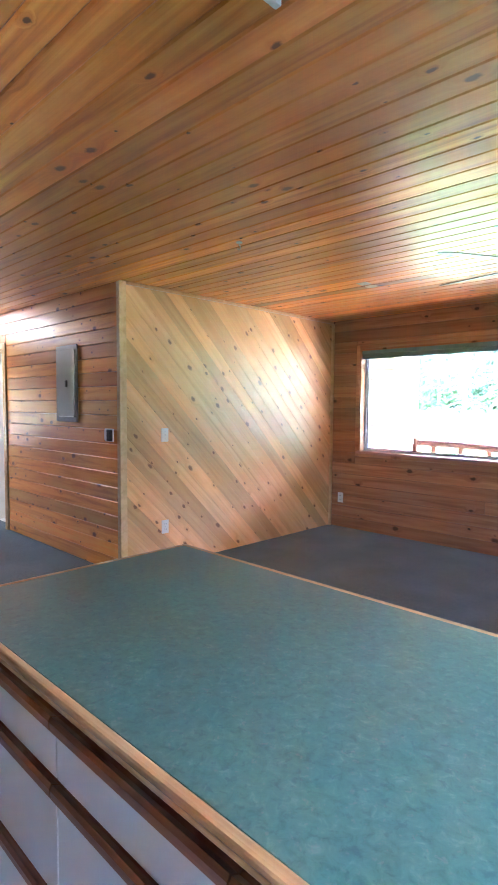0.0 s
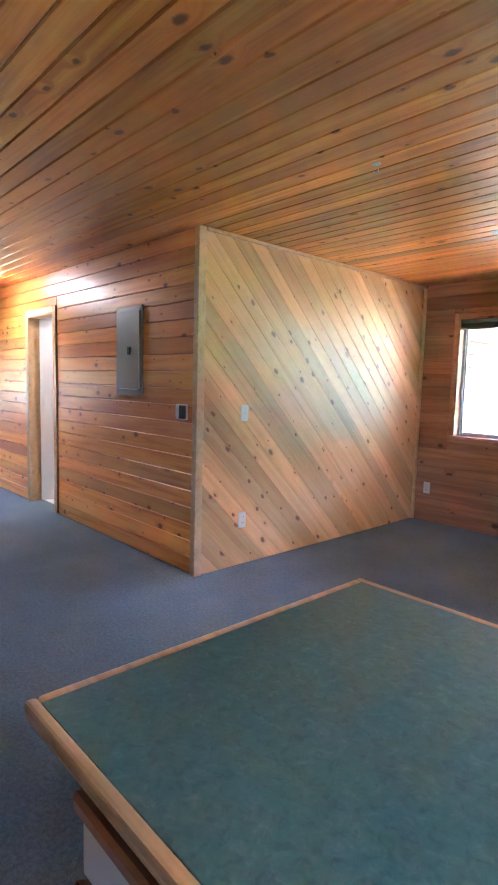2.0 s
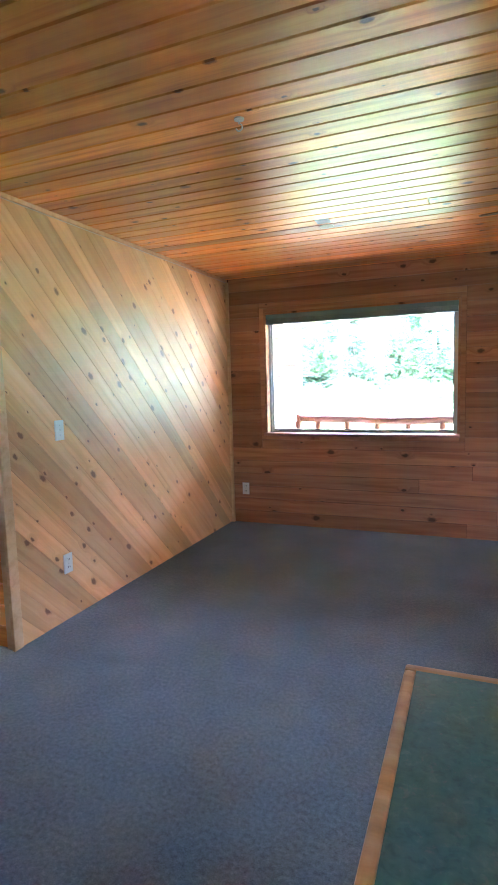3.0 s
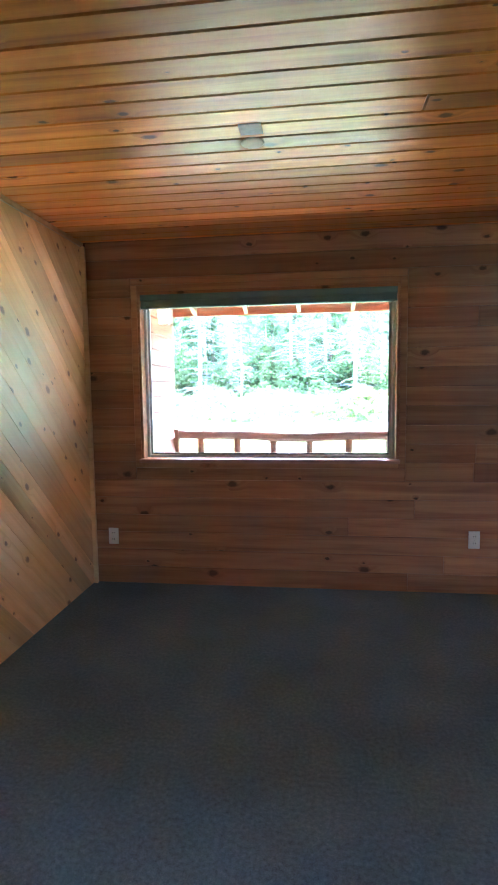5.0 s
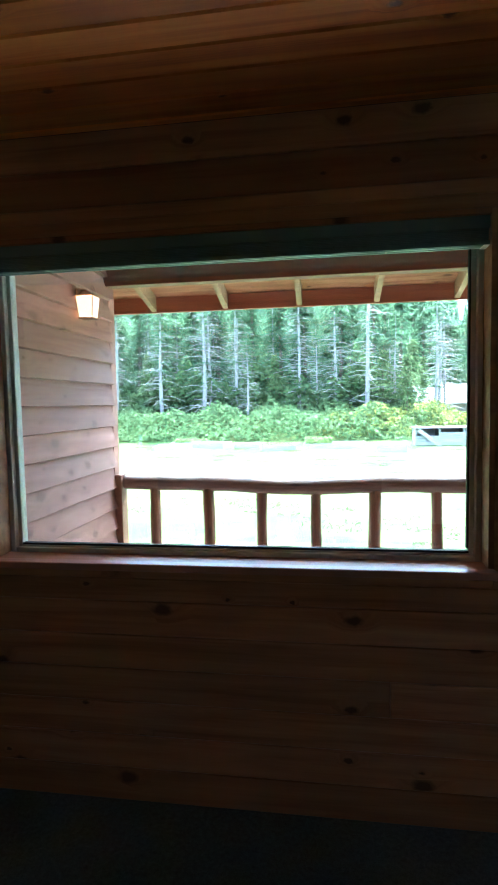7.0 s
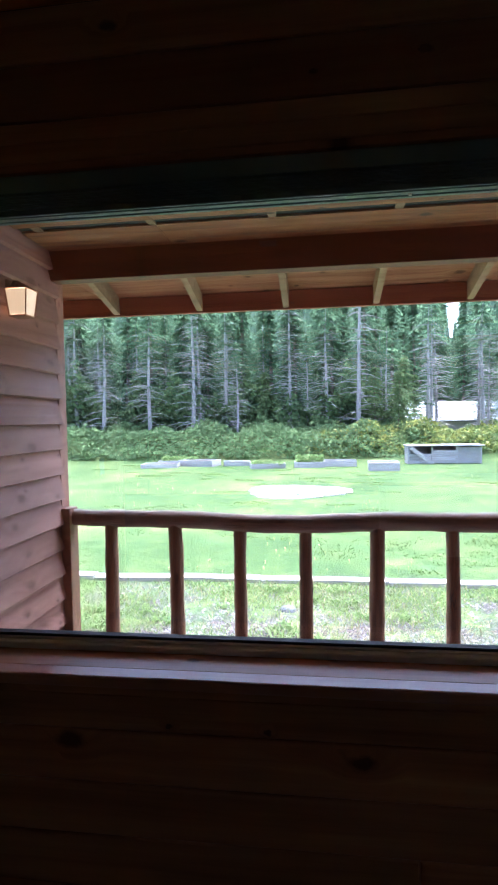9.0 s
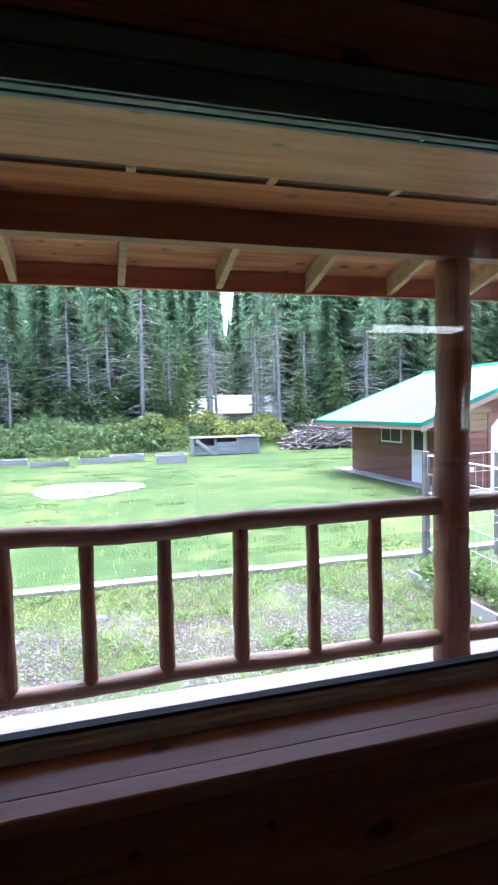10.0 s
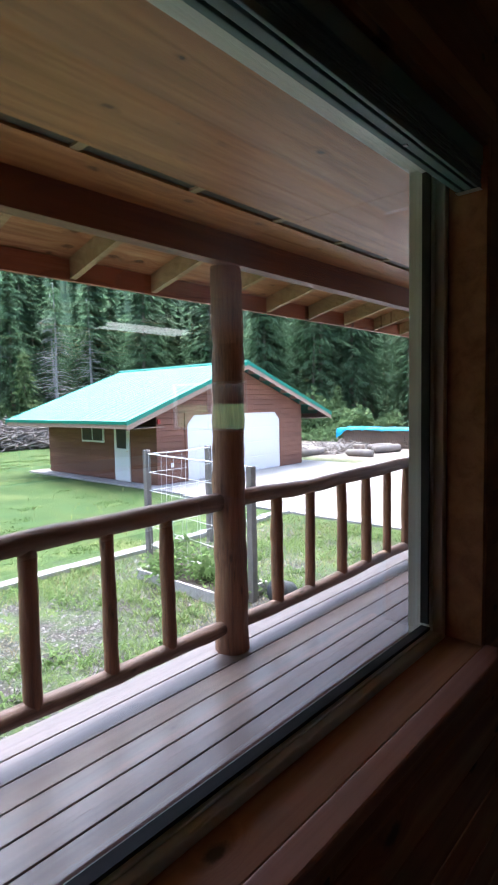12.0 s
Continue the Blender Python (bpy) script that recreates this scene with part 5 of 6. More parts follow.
# the wood behind, as one ragged backdrop
def backdrop():
    g = random.Random(91)
    verts, faces = [], []
    cols = 700
    for i in range(cols + 1):
        a = radians(150 - 165 * i / cols)
        r = 62.0
        x, y = -2 + r * math.cos(a), 2 + r * math.sin(a)
        top = 19.0 + 2.0 * noise.noise((i * 0.05, 0, 0)) + g.uniform(-1.3, 1.0)
        dip = math.exp(-((x - 12.4 + 0.3 * noise.noise((i * 0.7, 4, 0))) / 0.75) ** 2)
        top = top * (1 - 0.5 * dip * g.uniform(0.7, 1.0))
        for j in range(5):
            verts.append((x * (1 + 0.02 * j), y * (1 + 0.02 * j), GZ + (top - GZ) * j / 4))
    for i in range(cols):
        for j in range(4):
            faces.append((i * 5 + j, i * 5 + j + 1, (i + 1) * 5 + j + 1, (i + 1) * 5 + j))
    me = bpy.data.meshes.new("backdrop")
    me.from_pydata(verts, [], faces)
    k = Nodes("far_wood")
    co = k.n("TexCoord").outputs["Object"]
    a = k.noise(k.vmath("MULTIPLY", co, (1.0, 1.0, 0.5)), 1.3, 6.0, 0.65)
    b = k.noise(k.vmath("MULTIPLY", co, (1.0, 1.0, 1.6)), 5.0, 4.0, 0.7)
    f = k.math("ADD", k.math("MULTIPLY", a, 0.55), k.math("MULTIPLY", b, 0.45))
    k.set(Base_Color=k.ramp(f, (0.36, (0.05, 0.085, 0.055)), (0.5, (0.11, 0.165, 0.1)), (0.66, (0.18, 0.24, 0.14))), Roughness=0.95, Specular_IOR_Level=0.1)
    k.bump(f, 0.8, 0.6)
    me.materials.append(k.mat)
    return structure(new("backdrop", me), "distant dark green conifer wood")


backdrop()

# far house with a pale roof among the trees
far = thing("far_house", 9.3, 50.0, GZ + 0.7, "small far house with pale metal roof among trees", "house")
part("wall", boxed(-4.0, 4.0, -2.0, 2.5, -1.0, 1.7), GREY_WOOD, far)
for sy, nm in ((-1, "front"), (1, "back")):
    bm = bmesh.new()
    vs = [bm.verts.new(v) for v in ((-4.4, 0.25, 3.0), (4.4, 0.25, 3.0), (4.4, 0.25 + sy * 2.9, 1.5), (-4.4, 0.25 + sy * 2.9, 1.5))]
    bm.faces.new(vs)
    r = bmesh.ops.extrude_face_region(bm, geom=bm.faces[:])
    bmesh.ops.translate(bm, verts=[v for v in r["geom"] if isinstance(v, bmesh.types.BMVert)], vec=(0, 0, 0.08))
    bmesh.ops.recalc_face_normals(bm, faces=bm.faces)
    part("roof", bm, PALE_ROOF, far)

# ---- raised beds, bin, brush ----
def raised_bed(x, y, w, d, h, rz, label, plants=0):
    root = thing("raised_bed", x, y, GZ, label, "raised bed", "raised beds on the lawn", rz)
    for a in ((-w / 2, w / 2, -d / 2, -d / 2 + 0.04, -0.05, h), (-w / 2, w / 2, d / 2 - 0.04, d / 2, -0.05, h), (-w / 2, -w / 2 + 0.04, -d / 2 + 0.041, d / 2 - 0.041, -0.05, h), (w / 2 - 0.04, w / 2, -d / 2 + 0.041, d / 2 - 0.041, -0.05, h)):
        part("side_board", boxed(*a, 0.005), GREY_WOOD, root)
    part("soil", boxed(-w / 2 + 0.042, w / 2 - 0.042, -d / 2 + 0.042, d / 2 - 0.042, -0.04, h - 0.06), SOIL, root)
    if plants:
        g = random.Random(int(abs(x) * 100) + 1)
        pts = [(x + g.uniform(-w, w) * 0.45, y + g.uniform(-d, d) * 0.42, GZ + h - 0.08 + g.random() * plants) for _ in range(500)]
        leafage("bed_plants", pts, 0.09, WEED, "green plants growing in a raised bed", "plants", 77)


raised_bed(-10.2, 33.4, 2.0, 1.3, 0.22, 4, "low weathered grey wooden raised bed on the lawn")
raised_bed(-8.2, 34.2, 2.1, 1.2, 0.34, -14, "weathered grey wooden raised bed on the lawn")
raised_bed(-9.6, 35.2, 2.4, 0.9, 0.25, 0, "weathered wooden raised bed by the bank", 0.3)
raised_bed(-6.1, 34.4, 1.5, 1.0, 0.24, 10, "small low wooden raised bed on the lawn")
raised_bed(-4.2, 32.6, 1.8, 1.1, 0.26, 12, "low wooden raised bed on the lawn", 0.12)
raised_bed(-2.0, 33.0, 1.6, 1.0, 0.3, 0, "raised bed full of green plants", 0.42)
raised_bed(-0.4, 33.6, 1.7, 1.0, 0.32, 0, "weathered pale wooden raised bed on the lawn")
raised_bed(1.6, 31.2, 1.45, 1.3, 0.4, -3, "tall pale grey wooden raised bed on the lawn")

bn = thing("compost_bin", 5.2, 34.9, GZ, "three-bay grey wooden compost bin with a lid", "compost bin")
for xx in (-1.9, -0.65, 0.62, 1.85):
    part("divider", boxed(xx - 0.05, xx + 0.05, -0.5, 0.6, -0.05, 0.95, 0.005), GREY_WOOD, bn)
part("lid", boxed(-2.0, 2.0, -0.62, 0.7, 0.955, 1.02, 0.005), GREY_WOOD, bn)
part("back", boxed(-1.9, 1.9, 0.605, 0.64, -0.05, 0.95), GREY_WOOD, bn)
for j, (xa, xb, n) in enumerate(((-1.84, -0.71, 3), (-0.59, 0.56, 4), (0.68, 1.79, 5))):
    for k in range(n):
        part("slat", boxed(xa, xb, -0.49, -0.455, 0.02 + k * 0.18, 0.185 + k * 0.18, 0.004), GREY_WOOD if j < 2 else CONCRETE, bn)
pk = part("loose_board", boxed(-0.75, 0.75, -0.03, 0.03, -0.1, 0.1, 0.004), GREY_WOOD, bn, "leaning loose board")
pk.matrix_basis = pose(-1.2, -0.6, 0.42, 0, 38, 0)


def stick_pile(name, cx, cy, rx, ry, h, n, seed, label, thick=0.03, long=1.2):
    g = random.Random(seed)
    bm = bmesh.new()
    for i in range(n):
        u, v = g.uniform(-1, 1), g.uniform(-1, 1)
        if u * u + v * v > 1:
            continue
        top = h * (1 - (u * u + v * v)) ** 0.6
        c = Vector((cx + u * rx, cy + v * ry, GZ + top * g.random() ** 0.5))
        d = Vector((g.gauss(0, 1), g.gauss(0, 1), g.gauss(0, 0.45))).normalized() * g.uniform(0.3, long) * 0.5
        r = thick * g.uniform(0.4, 1.5)
        a, b = c - d, c + d
        a.z, b.z = max(a.z, GZ), max(b.z, GZ)
        tube(bm, [a, c + Vector((g.uniform(-1, 1), g.uniform(-1, 1), g.uniform(-1, 1))) * 0.1, b], [r, r * 0.8, r * 0.4], 4)
    return tagged(finish(name, bm, STICK), label, "brush pile", "", "stuff")


stick_pile("brush_pile", 13.2, 36.6, 4.0, 1.6, 1.7, 1500, 51, "big heap of bleached brushwood and roots", 0.05, 1.8)
stick_pile("brush_pile", 21.0, 20.5, 3.0, 2.2, 0.3, 420, 52, "scattered branches and bark on bare dirt", 0.04, 1.1)

# ---- garage ----
gar = thing("garage", 11.58, 17.87, GZ + 0.05, "russet sided garage with green metal roof and white doors", "garage")
GWL, GWR, GD, GH = -3.6, 3.65, 6.5, 2.0
PITCH = math.tan(math.atan2(1.85, 5.0))
APEX = 3.78
core = bmesh.new()
prof = [(GWL + 0.02, 0.0), (GWR - 0.02, 0.0), (GWR - 0.02, APEX - PITCH * GWR - 0.12), (0.0, APEX - 0.12), (GWL + 0.02, APEX + PITCH * GWL - 0.12)]
fr = [core.verts.new((p[0], 0.02, p[1])) for p in prof]
bk = [core.verts.new((p[0], GD, p[1])) for p in prof]
core.faces.new(fr)
core.faces.new(bk[::-1])
for k in range(5):
    core.faces.new((fr[k], bk[k], bk[(k + 1) % 5], fr[(k + 1) % 5]))
bmesh.ops.recalc_face_normals(core, faces=core.faces)
# core coloured dark so the gaps in the siding pass for shadow lines
gwall = part("wall", core, BEAM_WOOD, gar)
for sx in (-1, 1):
    bm = bmesh.new()
    vs = []
    for yy in (-0.5, GD + 0.4):
        for d, dz in ((0.0, 0.0), (5.0, -5.0 * PITCH)):
            for t in (0.0, 0.05):
                vs.append(bm.verts.new((sx * d, yy, APEX + dz + t)))
    for f in ((0, 1, 3, 2), (4, 6, 7, 5), (0, 4, 5, 1), (2, 3, 7, 6), (0, 2, 6, 4), (1, 5, 7, 3)):
        bm.faces.new([vs[i] for i in f])
    bmesh.ops.recalc_face_normals(bm, faces=bm.faces)
    rf = part("roof", bm, GREEN_METAL, gar, "pale green ribbed metal roof")
    yy = -0.42
    while yy < GD + 0.4:
        bm = bmesh.new()
        tube(bm, [(sx * 0.1, yy, APEX + 0.05 - 0.1 * PITCH), (sx * 4.99, yy, APEX + 0.05 - 4.99 * PITCH)], [0.016, 0.016], 4)
        part("rib", bm, GREEN_METAL, rf)
        yy += 0.3
    for y0, col, dz0, dz1, nm in ((-0.53, GREEN_TRIM, -0.05, 0.075, "rake_trim"), (-0.515, TAN_TRIM, -0.2, -0.052, "rake_board"), (GD + 0.41, GREEN_TRIM, -0.1, 0.07, "rake_trim")):
        bm = bmesh.new()
        vs = []
        for ya in (y0, y0 + 0.025):
            for d in (0.0, 5.02):
                for dz in (dz0, dz1):
                    vs.append(bm.verts.new((sx * d, ya, APEX - d * PITCH + dz)))
        for f in ((0, 1, 3, 2), (4, 6, 7, 5), (0, 4, 5, 1), (2, 3, 7, 6), (0, 2, 6, 4), (1, 5, 7, 3)):
            bm.faces.new([vs[i] for i in f])
        bmesh.ops.recalc_face_normals(bm, faces=bm.faces)
        part(nm, bm, col, gar)
    ze = APEX - 5.0 * PITCH
    part("eave_trim", boxed(min(sx * 5.0, sx * 5.03), max(sx * 5.0, sx * 5.03), -0.5, GD + 0.4, ze - 0.03, ze + 0.06), GREEN_TRIM, gar)
    part("eave_board", boxed(min(sx * 4.96, sx * 4.998), max(sx * 4.96, sx * 4.998), -0.49, GD + 0.4, ze - 0.15, ze - 0.002), TAN_TRIM, gar)
    part("soffit", boxed(min(sx * 3.66, sx * 4.95), max(sx * 3.66, sx * 4.95), -0.48, GD + 0.38, ze - 0.16, ze - 0.145), TAN_TRIM, gar)
    for k in range(8):
        d = 0.55 + k * 0.6
        o = part("lookout", boxed(-0.02, 0.02, -0.49, 0.0, -0.14, -0.02), TAN_TRIM, gar)
        o.matrix_basis = Matrix.Translation((sx * d, 0, APEX - d * PITCH))
part("ridge_cap", tube(bmesh.new(), [(0, -0.52, APEX + 0.05), (0, GD + 0.42, APEX + 0.05)], [0.07, 0.07], 6), GREEN_TRIM, gar)
DL, DR, DT = -2.4, 2.25, 2.08
gd = part("garage_door", boxed(DL, DR, 0.0, 0.035, 0.0, DT), WHITE_PAINT, gar, "white overhead garage door")
for k in range(4):
    part("panel", boxed(DL + 0.03, DR - 0.03, -0.012, 0.0, 0.02 + k * 0.52, 0.52 * (k + 1) - 0.015, 0.006), WHITE_PAINT, gd)
for a in ((DL - 0.09, DL, -0.035, 0.02, 0.0, DT + 0.09), (DR, DR + 0.09, -0.035, 0.02, 0.0, DT + 0.09), (DL, DR, -0.035, 0.02, DT, DT + 0.09)):
    part("door_trim", boxed(*a, 0.004), GARAGE_WOOD, gar)
for sx, xx in ((1, DL), (-1, DR)):
    bm = bmesh.new()
    prism(bm, [(xx, DT), (xx + sx * 0.3, DT), (xx, DT - 0.3)], 0, 0.02)
    o = part("corner_trim", bm, GARAGE_WOOD, gar)
    o.matrix_basis = FACING["south"] @ Matrix.Translation((0, 0, 0.014))
sd = part("side_door", boxed(GWL - 0.035, GWL + 0.02, 1.35, 2.16, 0.0, 1.95, 0.004), WHITE_PAINT, gar, "white side door with a window")
part("door_window", boxed(GWL - 0.04, GWL - 0.034, 1.5, 2.02, 1.05, 1.75), SLOT, sd)
part("knob", boxed(GWL - 0.07, GWL - 0.034, 1.42, 1.47, 0.95, 1.0, 0.01), BRASS, sd)
wd = part("window", boxed(GWL - 0.03, GWL + 0.02, 2.78, 4.13, 1.2, 1.87, 0.004), WHITE_PAINT, gar, "white framed sliding window")
for ya, yb in ((2.84, 3.43), (3.48, 4.07)):
    part("pane", boxed(GWL - 0.036, GWL - 0.029, ya, yb, 1.26, 1.81), SLOT, wd)
part("wall_lamp", boxed(-0.06, 0.06, -0.1, -0.02, 3.05, 3.15, 0.02), PLATE, gar)
part("alarm", boxed(GWL + 0.02, GWL + 0.12, -0.06, -0.02, 1.85, 2.0, 0.01), plain("red_plastic", (0.5, 0.04, 0.03), 0.4), gar)
part("outlet", boxed(-3.1, -2.98, -0.04, -0.02, 0.5, 0.64, 0.005), PLATE, gar)

# firewood stack under a tarp, and logs lying in the yard
fw = thing("firewood_stack", 23.6, 19.0, GZ, "long stack of split firewood under a blue tarp", "firewood")
rng = random.Random(61)
bm = bmesh.new()
for k in range(9):
    yy = -3.2
    while yy < 2.25 - 0.03 * k:
        r = rng.uniform(0.045, 0.075)
        tube(bm, [(-0.25 + rng.uniform(-0.03, 0.03), yy, 0.06 + k * 0.105), (0.25, yy + rng.uniform(-0.02, 0.02), 0.06 + k * 0.105)], [r, r], 6)
        yy += r * 1.9
tagged(part("firewood", bm, CUT_LOG, fw), "", "", "", "stuff")
bm = bmesh.new()
rows = []
for j in range(61):
    yy = -3.3 + 5.75 * j / 60
    s = 0.09 * noise.noise((j * 0.31, 1.0, 0)) + 0.05 * noise.noise((j * 0.9, 5.0, 0))
    end = max(0.0, (j - 52) / 8) ** 1.5
    hem = 0.9 + 1.3 * s - 0.55 * end
    top = 1.06 + 0.6 * s - 0.12 * end
    rows.append([bm.verts.new(v) for v in ((-0.38 + 0.25 * s, yy, hem), (-0.35 + 0.2 * s, yy, (hem + top) / 2), (-0.3, yy, top - 0.03), (0.0, yy, top + 0.02), (0.33, yy, 1.02 - 0.1 * end), (0.37, yy, 0.83 - s))])
for a, b in zip(rows, rows[1:]):
    for k in range(5):
        bm.faces.new((a[k], a[k + 1], b[k + 1], b[k]))
tp = part("tarp", bm, TARP, fw, "crumpled blue tarp")
tp.modifiers.new("thick", "SOLIDIFY").thickness = 0.01
for i in range(16):
    x, y = rng.uniform(18, 22.6), rng.uniform(17.0, 22.0)
    ln, r = rng.uniform(0.4, 2.2), rng.uniform(0.1, 0.2)
    root = thing("cut_log", x, y, GZ + r * 0.9, "cut log lying on bare dirt", "log", "logs in the yard", rng.uniform(0, 180))
    part("trunk", tube(bmesh.new(), [(-ln / 2, 0, 0), (0, 0, 0.01), (ln / 2, 0, 0)], [r, r * 0.96, r * 0.9], 10), STICK, root, "", True)

for x, y, r, h in ((19.6, 21.9, 0.3, 0.5), (20.3, 22.3, 0.24, 0.42), (22.7, 16.4, 0.32, 0.55), (22.2, 15.8, 0.25, 0.4), (20.9, 18.6, 0.27, 0.36)):
    root = thing("log_round", x, y, GZ, "upright cut log round standing on bare dirt", "log", "logs in the yard")
    part("bark", tube(bmesh.new(), [(0, 0, -0.05), (0.01, 0, h * 0.5), (0, 0.01, h - 0.012)], [r * 1.06, r, r * 0.97], 12), BARK_DARK, root, "", True)
    part("cut_face", tube(bmesh.new(), [(0, 0.01, h - 0.012), (0, 0.01, h)], [r * 0.93, r * 0.92], 12), STICK, root, "pale sawn face")

# ---- garden bed with wire trellis ----
gb = thing("garden_bed", 2.73, 10.37, GZ, "grey board raised garden bed with dark soil", "raised bed")
for a in ((-0.39, -0.35, -0.9, 0.9, -0.03, 0.16), (0.35, 0.39, -0.9, 0.9, -0.03, 0.16), (-0.345, 0.345, -0.9, -0.86, -0.03, 0.16), (-0.345, 0.345, 0.86, 0.9, -0.03, 0.16)):
    part("side_board", boxed(*a, 0.004), GREY_WOOD, gb)
part("soil", boxed(-0.347, 0.347, -0.858, 0.858, -0.02, 0.1), SOIL, gb)
tr = thing("wire_trellis", 2.9, 10.7, GZ, "white welded wire trellis on weathered wooden posts", "trellis")
for px, py, h in ((0.2, 1.25, 1.78), (-0.15, -1.3, 1.72), (1.6, 1.3, 1.75)):
    part("post", boxed(px - 0.045, px + 0.045, py - 0.045, py + 0.045, -0.1, h, 0.006), OLD_POST, tr)
for (ax, ay), (bx, by) in (((0.2, 1.2), (-0.15, -1.25)), ((0.2, 1.2), (1.6, 1.25))):
    n = 7 if ay != by and by < 0 else 4
    for k in range(6):
        z = 0.25 + k * 0.294
        part("wire", tube(bmesh.new(), [(ax, ay, z), ((ax + bx) / 2 + 0.03, (ay + by) / 2, z - 0.01), (bx, by, z)], [0.011 if k == 5 else 0.0045] * 3, 5), WIRE, tr)
    for k in range(n + 1):
        t = k / n
        x, y = ax + (bx - ax) * t, ay + (by - ay) * t
        part("wire", tube(bmesh.new(), [(x, y, 0.18), (x + 0.02 * math.sin(k * 2.3), y + 0.02, 1.0), (x + 0.03 * math.sin(k), y, 1.72)], [0.0042] * 3, 4), WIRE, tr)
g = random.Random(81)
pts = []
for k in range(34):
    cx, cy, h = 2.73 + g.uniform(-0.3, 0.3), 10.37 + g.uniform(-0.8, 0.8), g.uniform(0.1, 0.6)
    pts += [(cx + g.gauss(0, 0.09), cy + g.gauss(0, 0.09), GZ + 0.1 + h * g.random()) for _ in range(45)]
leafage("garden_plants", pts, 0.045, WEED, "leafy green pea plants climbing a trellis", "plants", 82)
pot = thing("plant_pot", 2.95, 9.05, GZ, "dark grey plastic pot lying on gravel", "pot")
p = part("body", tube(bmesh.new(), [(0, 0, 0), (0, 0, 0.03), (0, 0, 0.26), (0, 0, 0.28)], [0.11, 0.115, 0.15, 0.16], 18), POT_GREY, pot, "", True)
p.matrix_basis = pose(0.12, 0, 0.13, 0, -75, 0)
st = thing("dark_stone", -1.9, 11.2, GZ, "dark blue-grey stone lying on gravel", "stone")
bm = bmesh.new()
bmesh.ops.create_icosphere(bm, subdivisions=2, radius=0.1)
for v in bm.verts:
    v.co = Vector((v.co.x * 1.2, v.co.y, v.co.z * 0.7)) * (1 + 0.25 * noise.noise(v.co * 9))
part("stone", bm, POT_GREY, st)

# ---- boards of walls, deck and siding ----
CAS = (WIN[0] - 0.046, WIN[1] + 0.046, WIN[2] - 0.046, WIN[3] + 0.046)
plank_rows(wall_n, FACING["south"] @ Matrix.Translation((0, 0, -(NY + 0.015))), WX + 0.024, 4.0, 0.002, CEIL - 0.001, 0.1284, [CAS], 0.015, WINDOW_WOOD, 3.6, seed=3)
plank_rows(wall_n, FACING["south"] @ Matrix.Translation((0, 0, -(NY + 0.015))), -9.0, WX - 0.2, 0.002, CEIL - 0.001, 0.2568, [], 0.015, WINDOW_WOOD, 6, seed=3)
cas1 = (DOOR1[0] - 0.061, DOOR1[1] + 0.061, -0.1, DOOR1[3] + 0.061)
cas2 = (DOOR2[0] - 0.061, DOOR2[1] + 0.061, -0.1, DOOR2[3] + 0.061)
plank_rows(wall_h, FACING["south"] @ Matrix.Translation((0, 0, -(HY + 0.015))), -9.05, WX - 0.061, 0.002, CEIL - 0.001, 0.122, [cas1, cas2], 0.015, HALL_WOOD, 9.0, seed=6, chamfer=0.0045)

# diagonal boards, falling towards the window wall
u0, u1, v0, v1 = HY + 0.047, NY - 0.002, 0.002, CEIL - 0.029
s2 = math.sqrt(0.5)
w = 0.117
k = (u0 + v0) * s2
m = FACING["east"] @ Matrix.Translation((0, 0, WX - 0.015))
while k < (u1 + v1) * s2:
    poly = clip_poly(clip_poly(rect(u0, u1, v0, v1), s2, s2, k + w - 0.0004), -s2, -s2, -(k + 0.0004))
    if len(poly) > 2 and abs(area2(poly)) > 0.004:
        board(wall_d, m, poly, 0.015, DIAGONAL_WOOD, turn=-math.pi / 4, chamfer=0.002)
    k += w

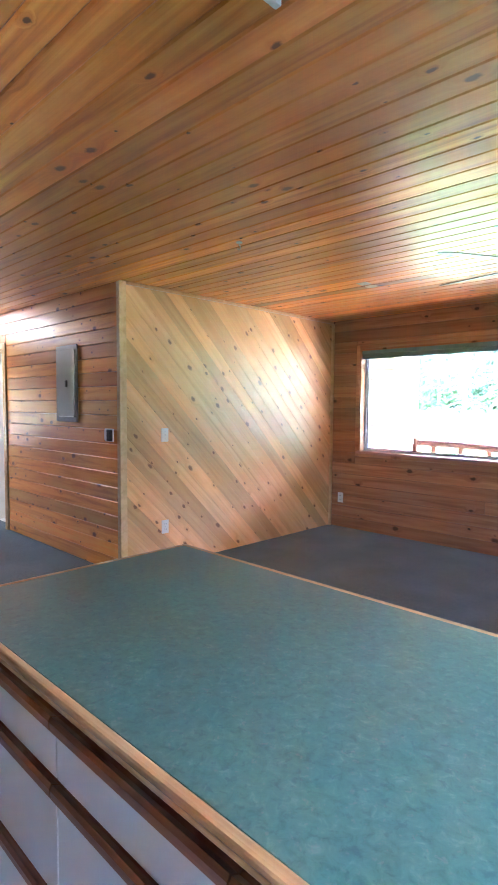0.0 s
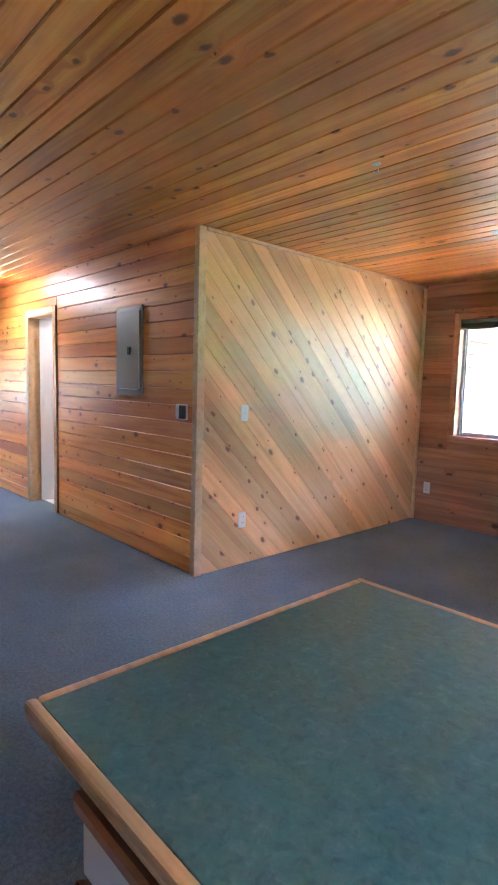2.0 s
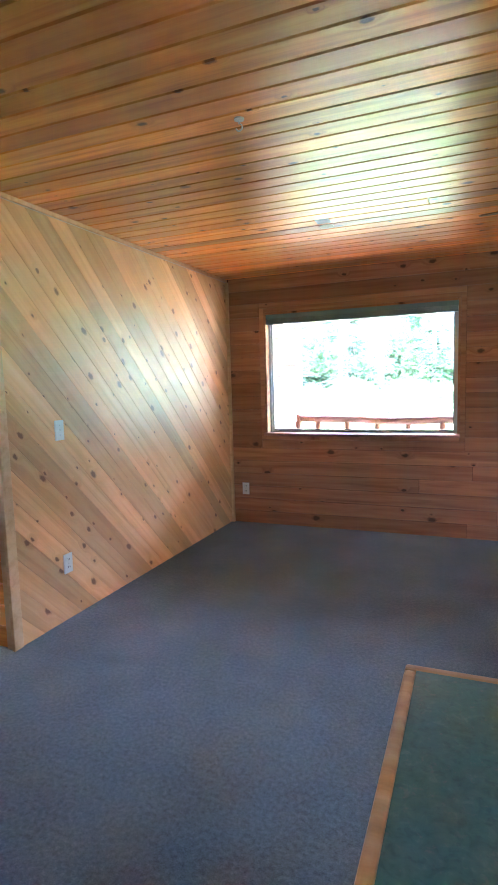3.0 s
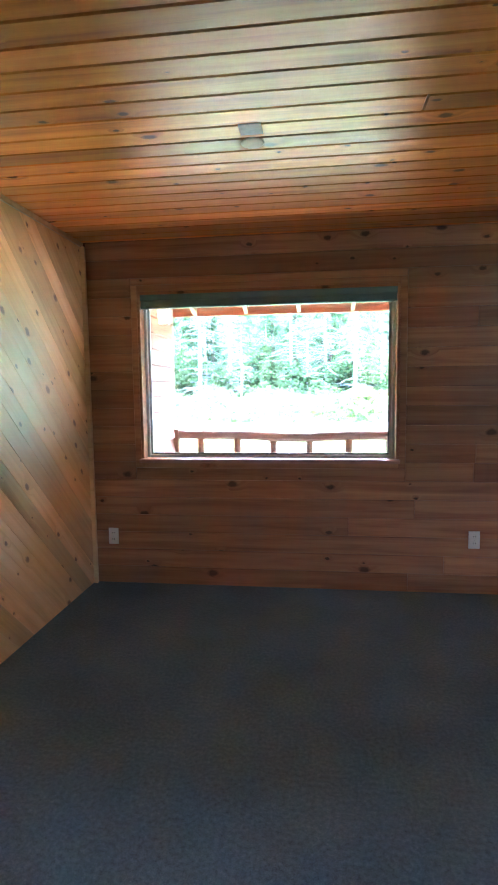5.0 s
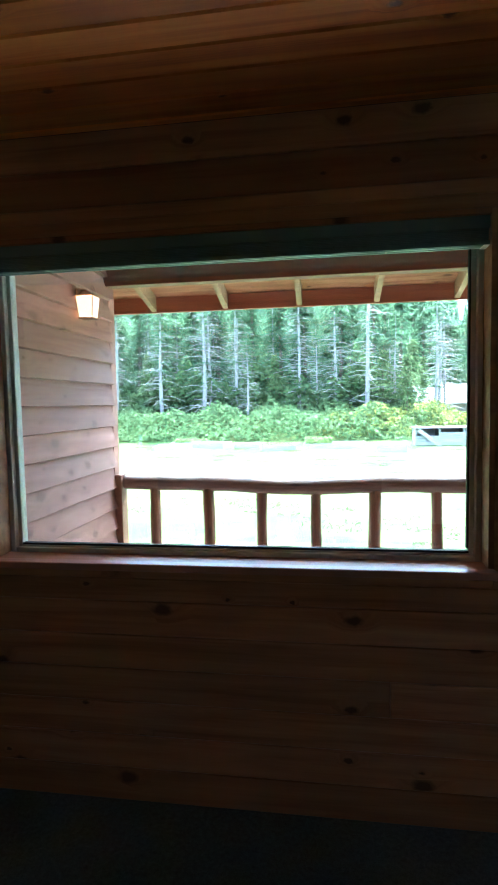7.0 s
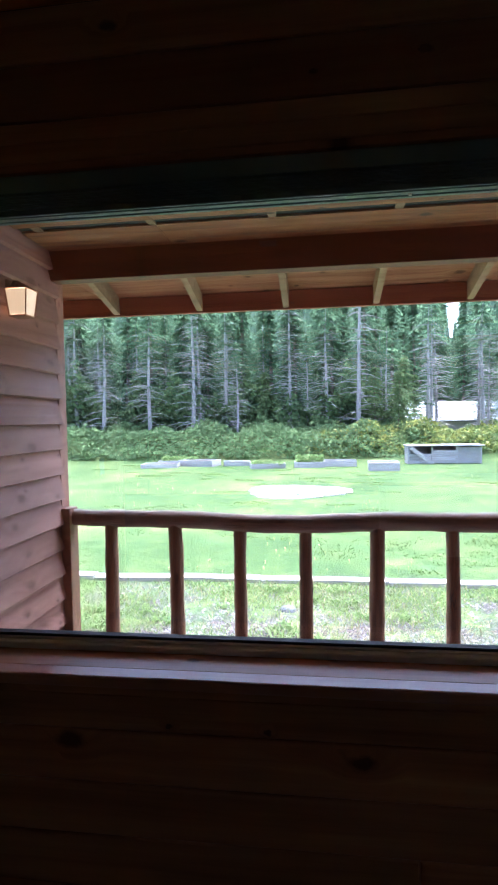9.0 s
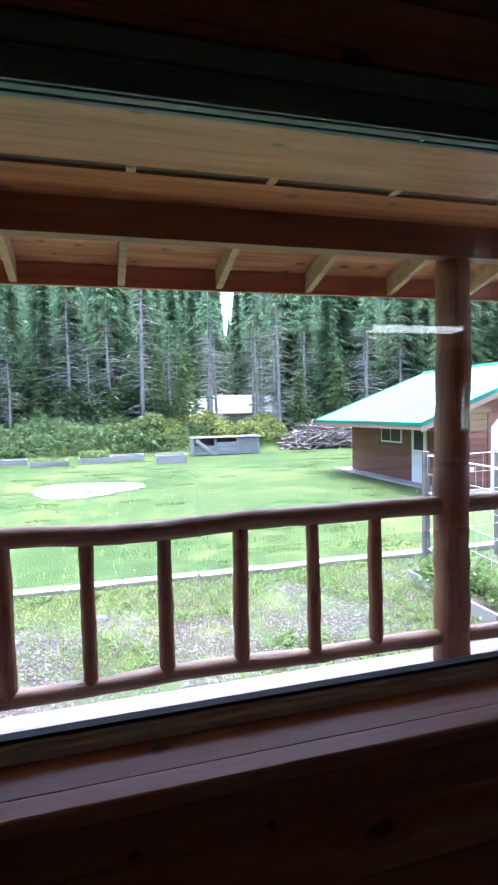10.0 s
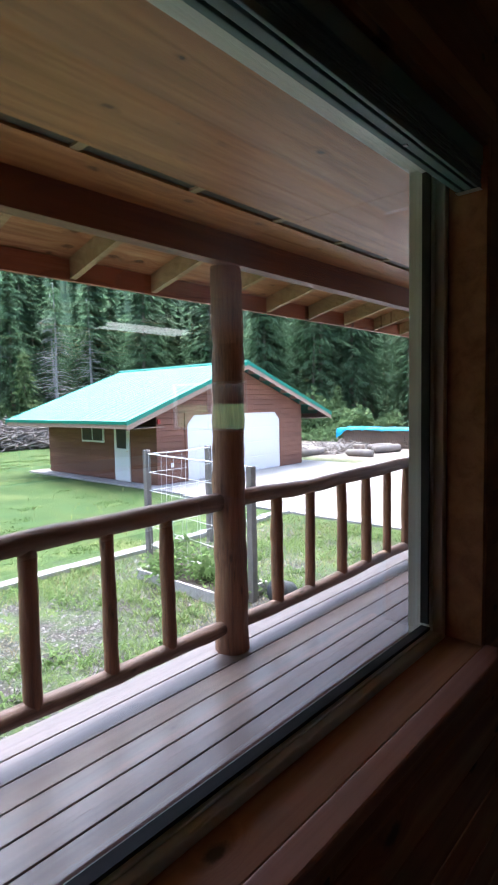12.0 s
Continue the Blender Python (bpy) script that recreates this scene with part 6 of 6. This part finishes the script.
# deck boards
m = Matrix.Translation((0, 0, -0.0595))
y = 7.235 - 11 * 0.154
while y < 7.3:
    far_edge = min(y + 0.154, 7.405) - (0.0085 if y < 7.2 else 0.0)
    ob = board(deck, m, rect(PX0 + 0.002, PX1, max(y, EXT + 0.003), far_edge), 0.05, DECK_WOOD, "deck_board", 0.0025)
    y += 0.154

# bevel siding on the wing, each board tilted out at its lower edge
z = -0.251
while z < 2.46:
    bm = bmesh.new()
    bw = 1.62
    prism(bm, rect(-bw / 2, bw / 2, -0.084, 0.084), -0.013, 0.013, 0.002)
    ob = finish("siding_board", bm, SIDING_WOOD, wing)
    ob.matrix_basis = FACING["east"] @ Matrix.Translation((EXT + bw / 2, z + 0.073, PX0 - 0.014)) @ Matrix.Rotation(radians(-13.0), 4, "X")
    z += 0.146

# garage siding
m = FACING["south"] @ Matrix.Translation((0, 0, -0.018))
v = 0.02
while v < APEX - 0.3:
    poly = rect(GWL, GWR, v, v + 0.168)
    poly = clip_poly(clip_poly(poly, PITCH, 1, APEX - 0.16), -PITCH, 1, APEX - 0.16)
    if len(poly) > 2:
        lo, hi = (poly, None) if v > DT + 0.09 else (clip_poly(poly, 1, 0, DL - 0.092), clip_poly(poly, -1, 0, -(DR + 0.092)))
        for q in (lo, hi):
            if q and len(q) > 2:
                o = board(gwall, m, q, 0.022, GARAGE_WOOD, "siding_board", 0.003)
                o.matrix_basis = o.matrix_basis @ Matrix.Rotation(radians(-9.0), 4, "X")
    v += 0.18
m = FACING["west"] @ Matrix.Translation((0, 0, -(GWL + 0.018)))
v = 0.02
while v < 2.1:
    for a, b in (((-GD + 0.02, -4.15), (-2.76, -2.18), (-1.33, 0.0)) if 1.1 < v + 0.1 < 1.9 else ((-GD + 0.02, -2.18), (-1.33, 0.0))):
        o = board(gwall, m, rect(a, b, v, v + 0.168), 0.022, GARAGE_WOOD, "siding_board", 0.003)
        o.matrix_basis = o.matrix_basis @ Matrix.Rotation(radians(-9.0), 4, "X")
    v += 0.18
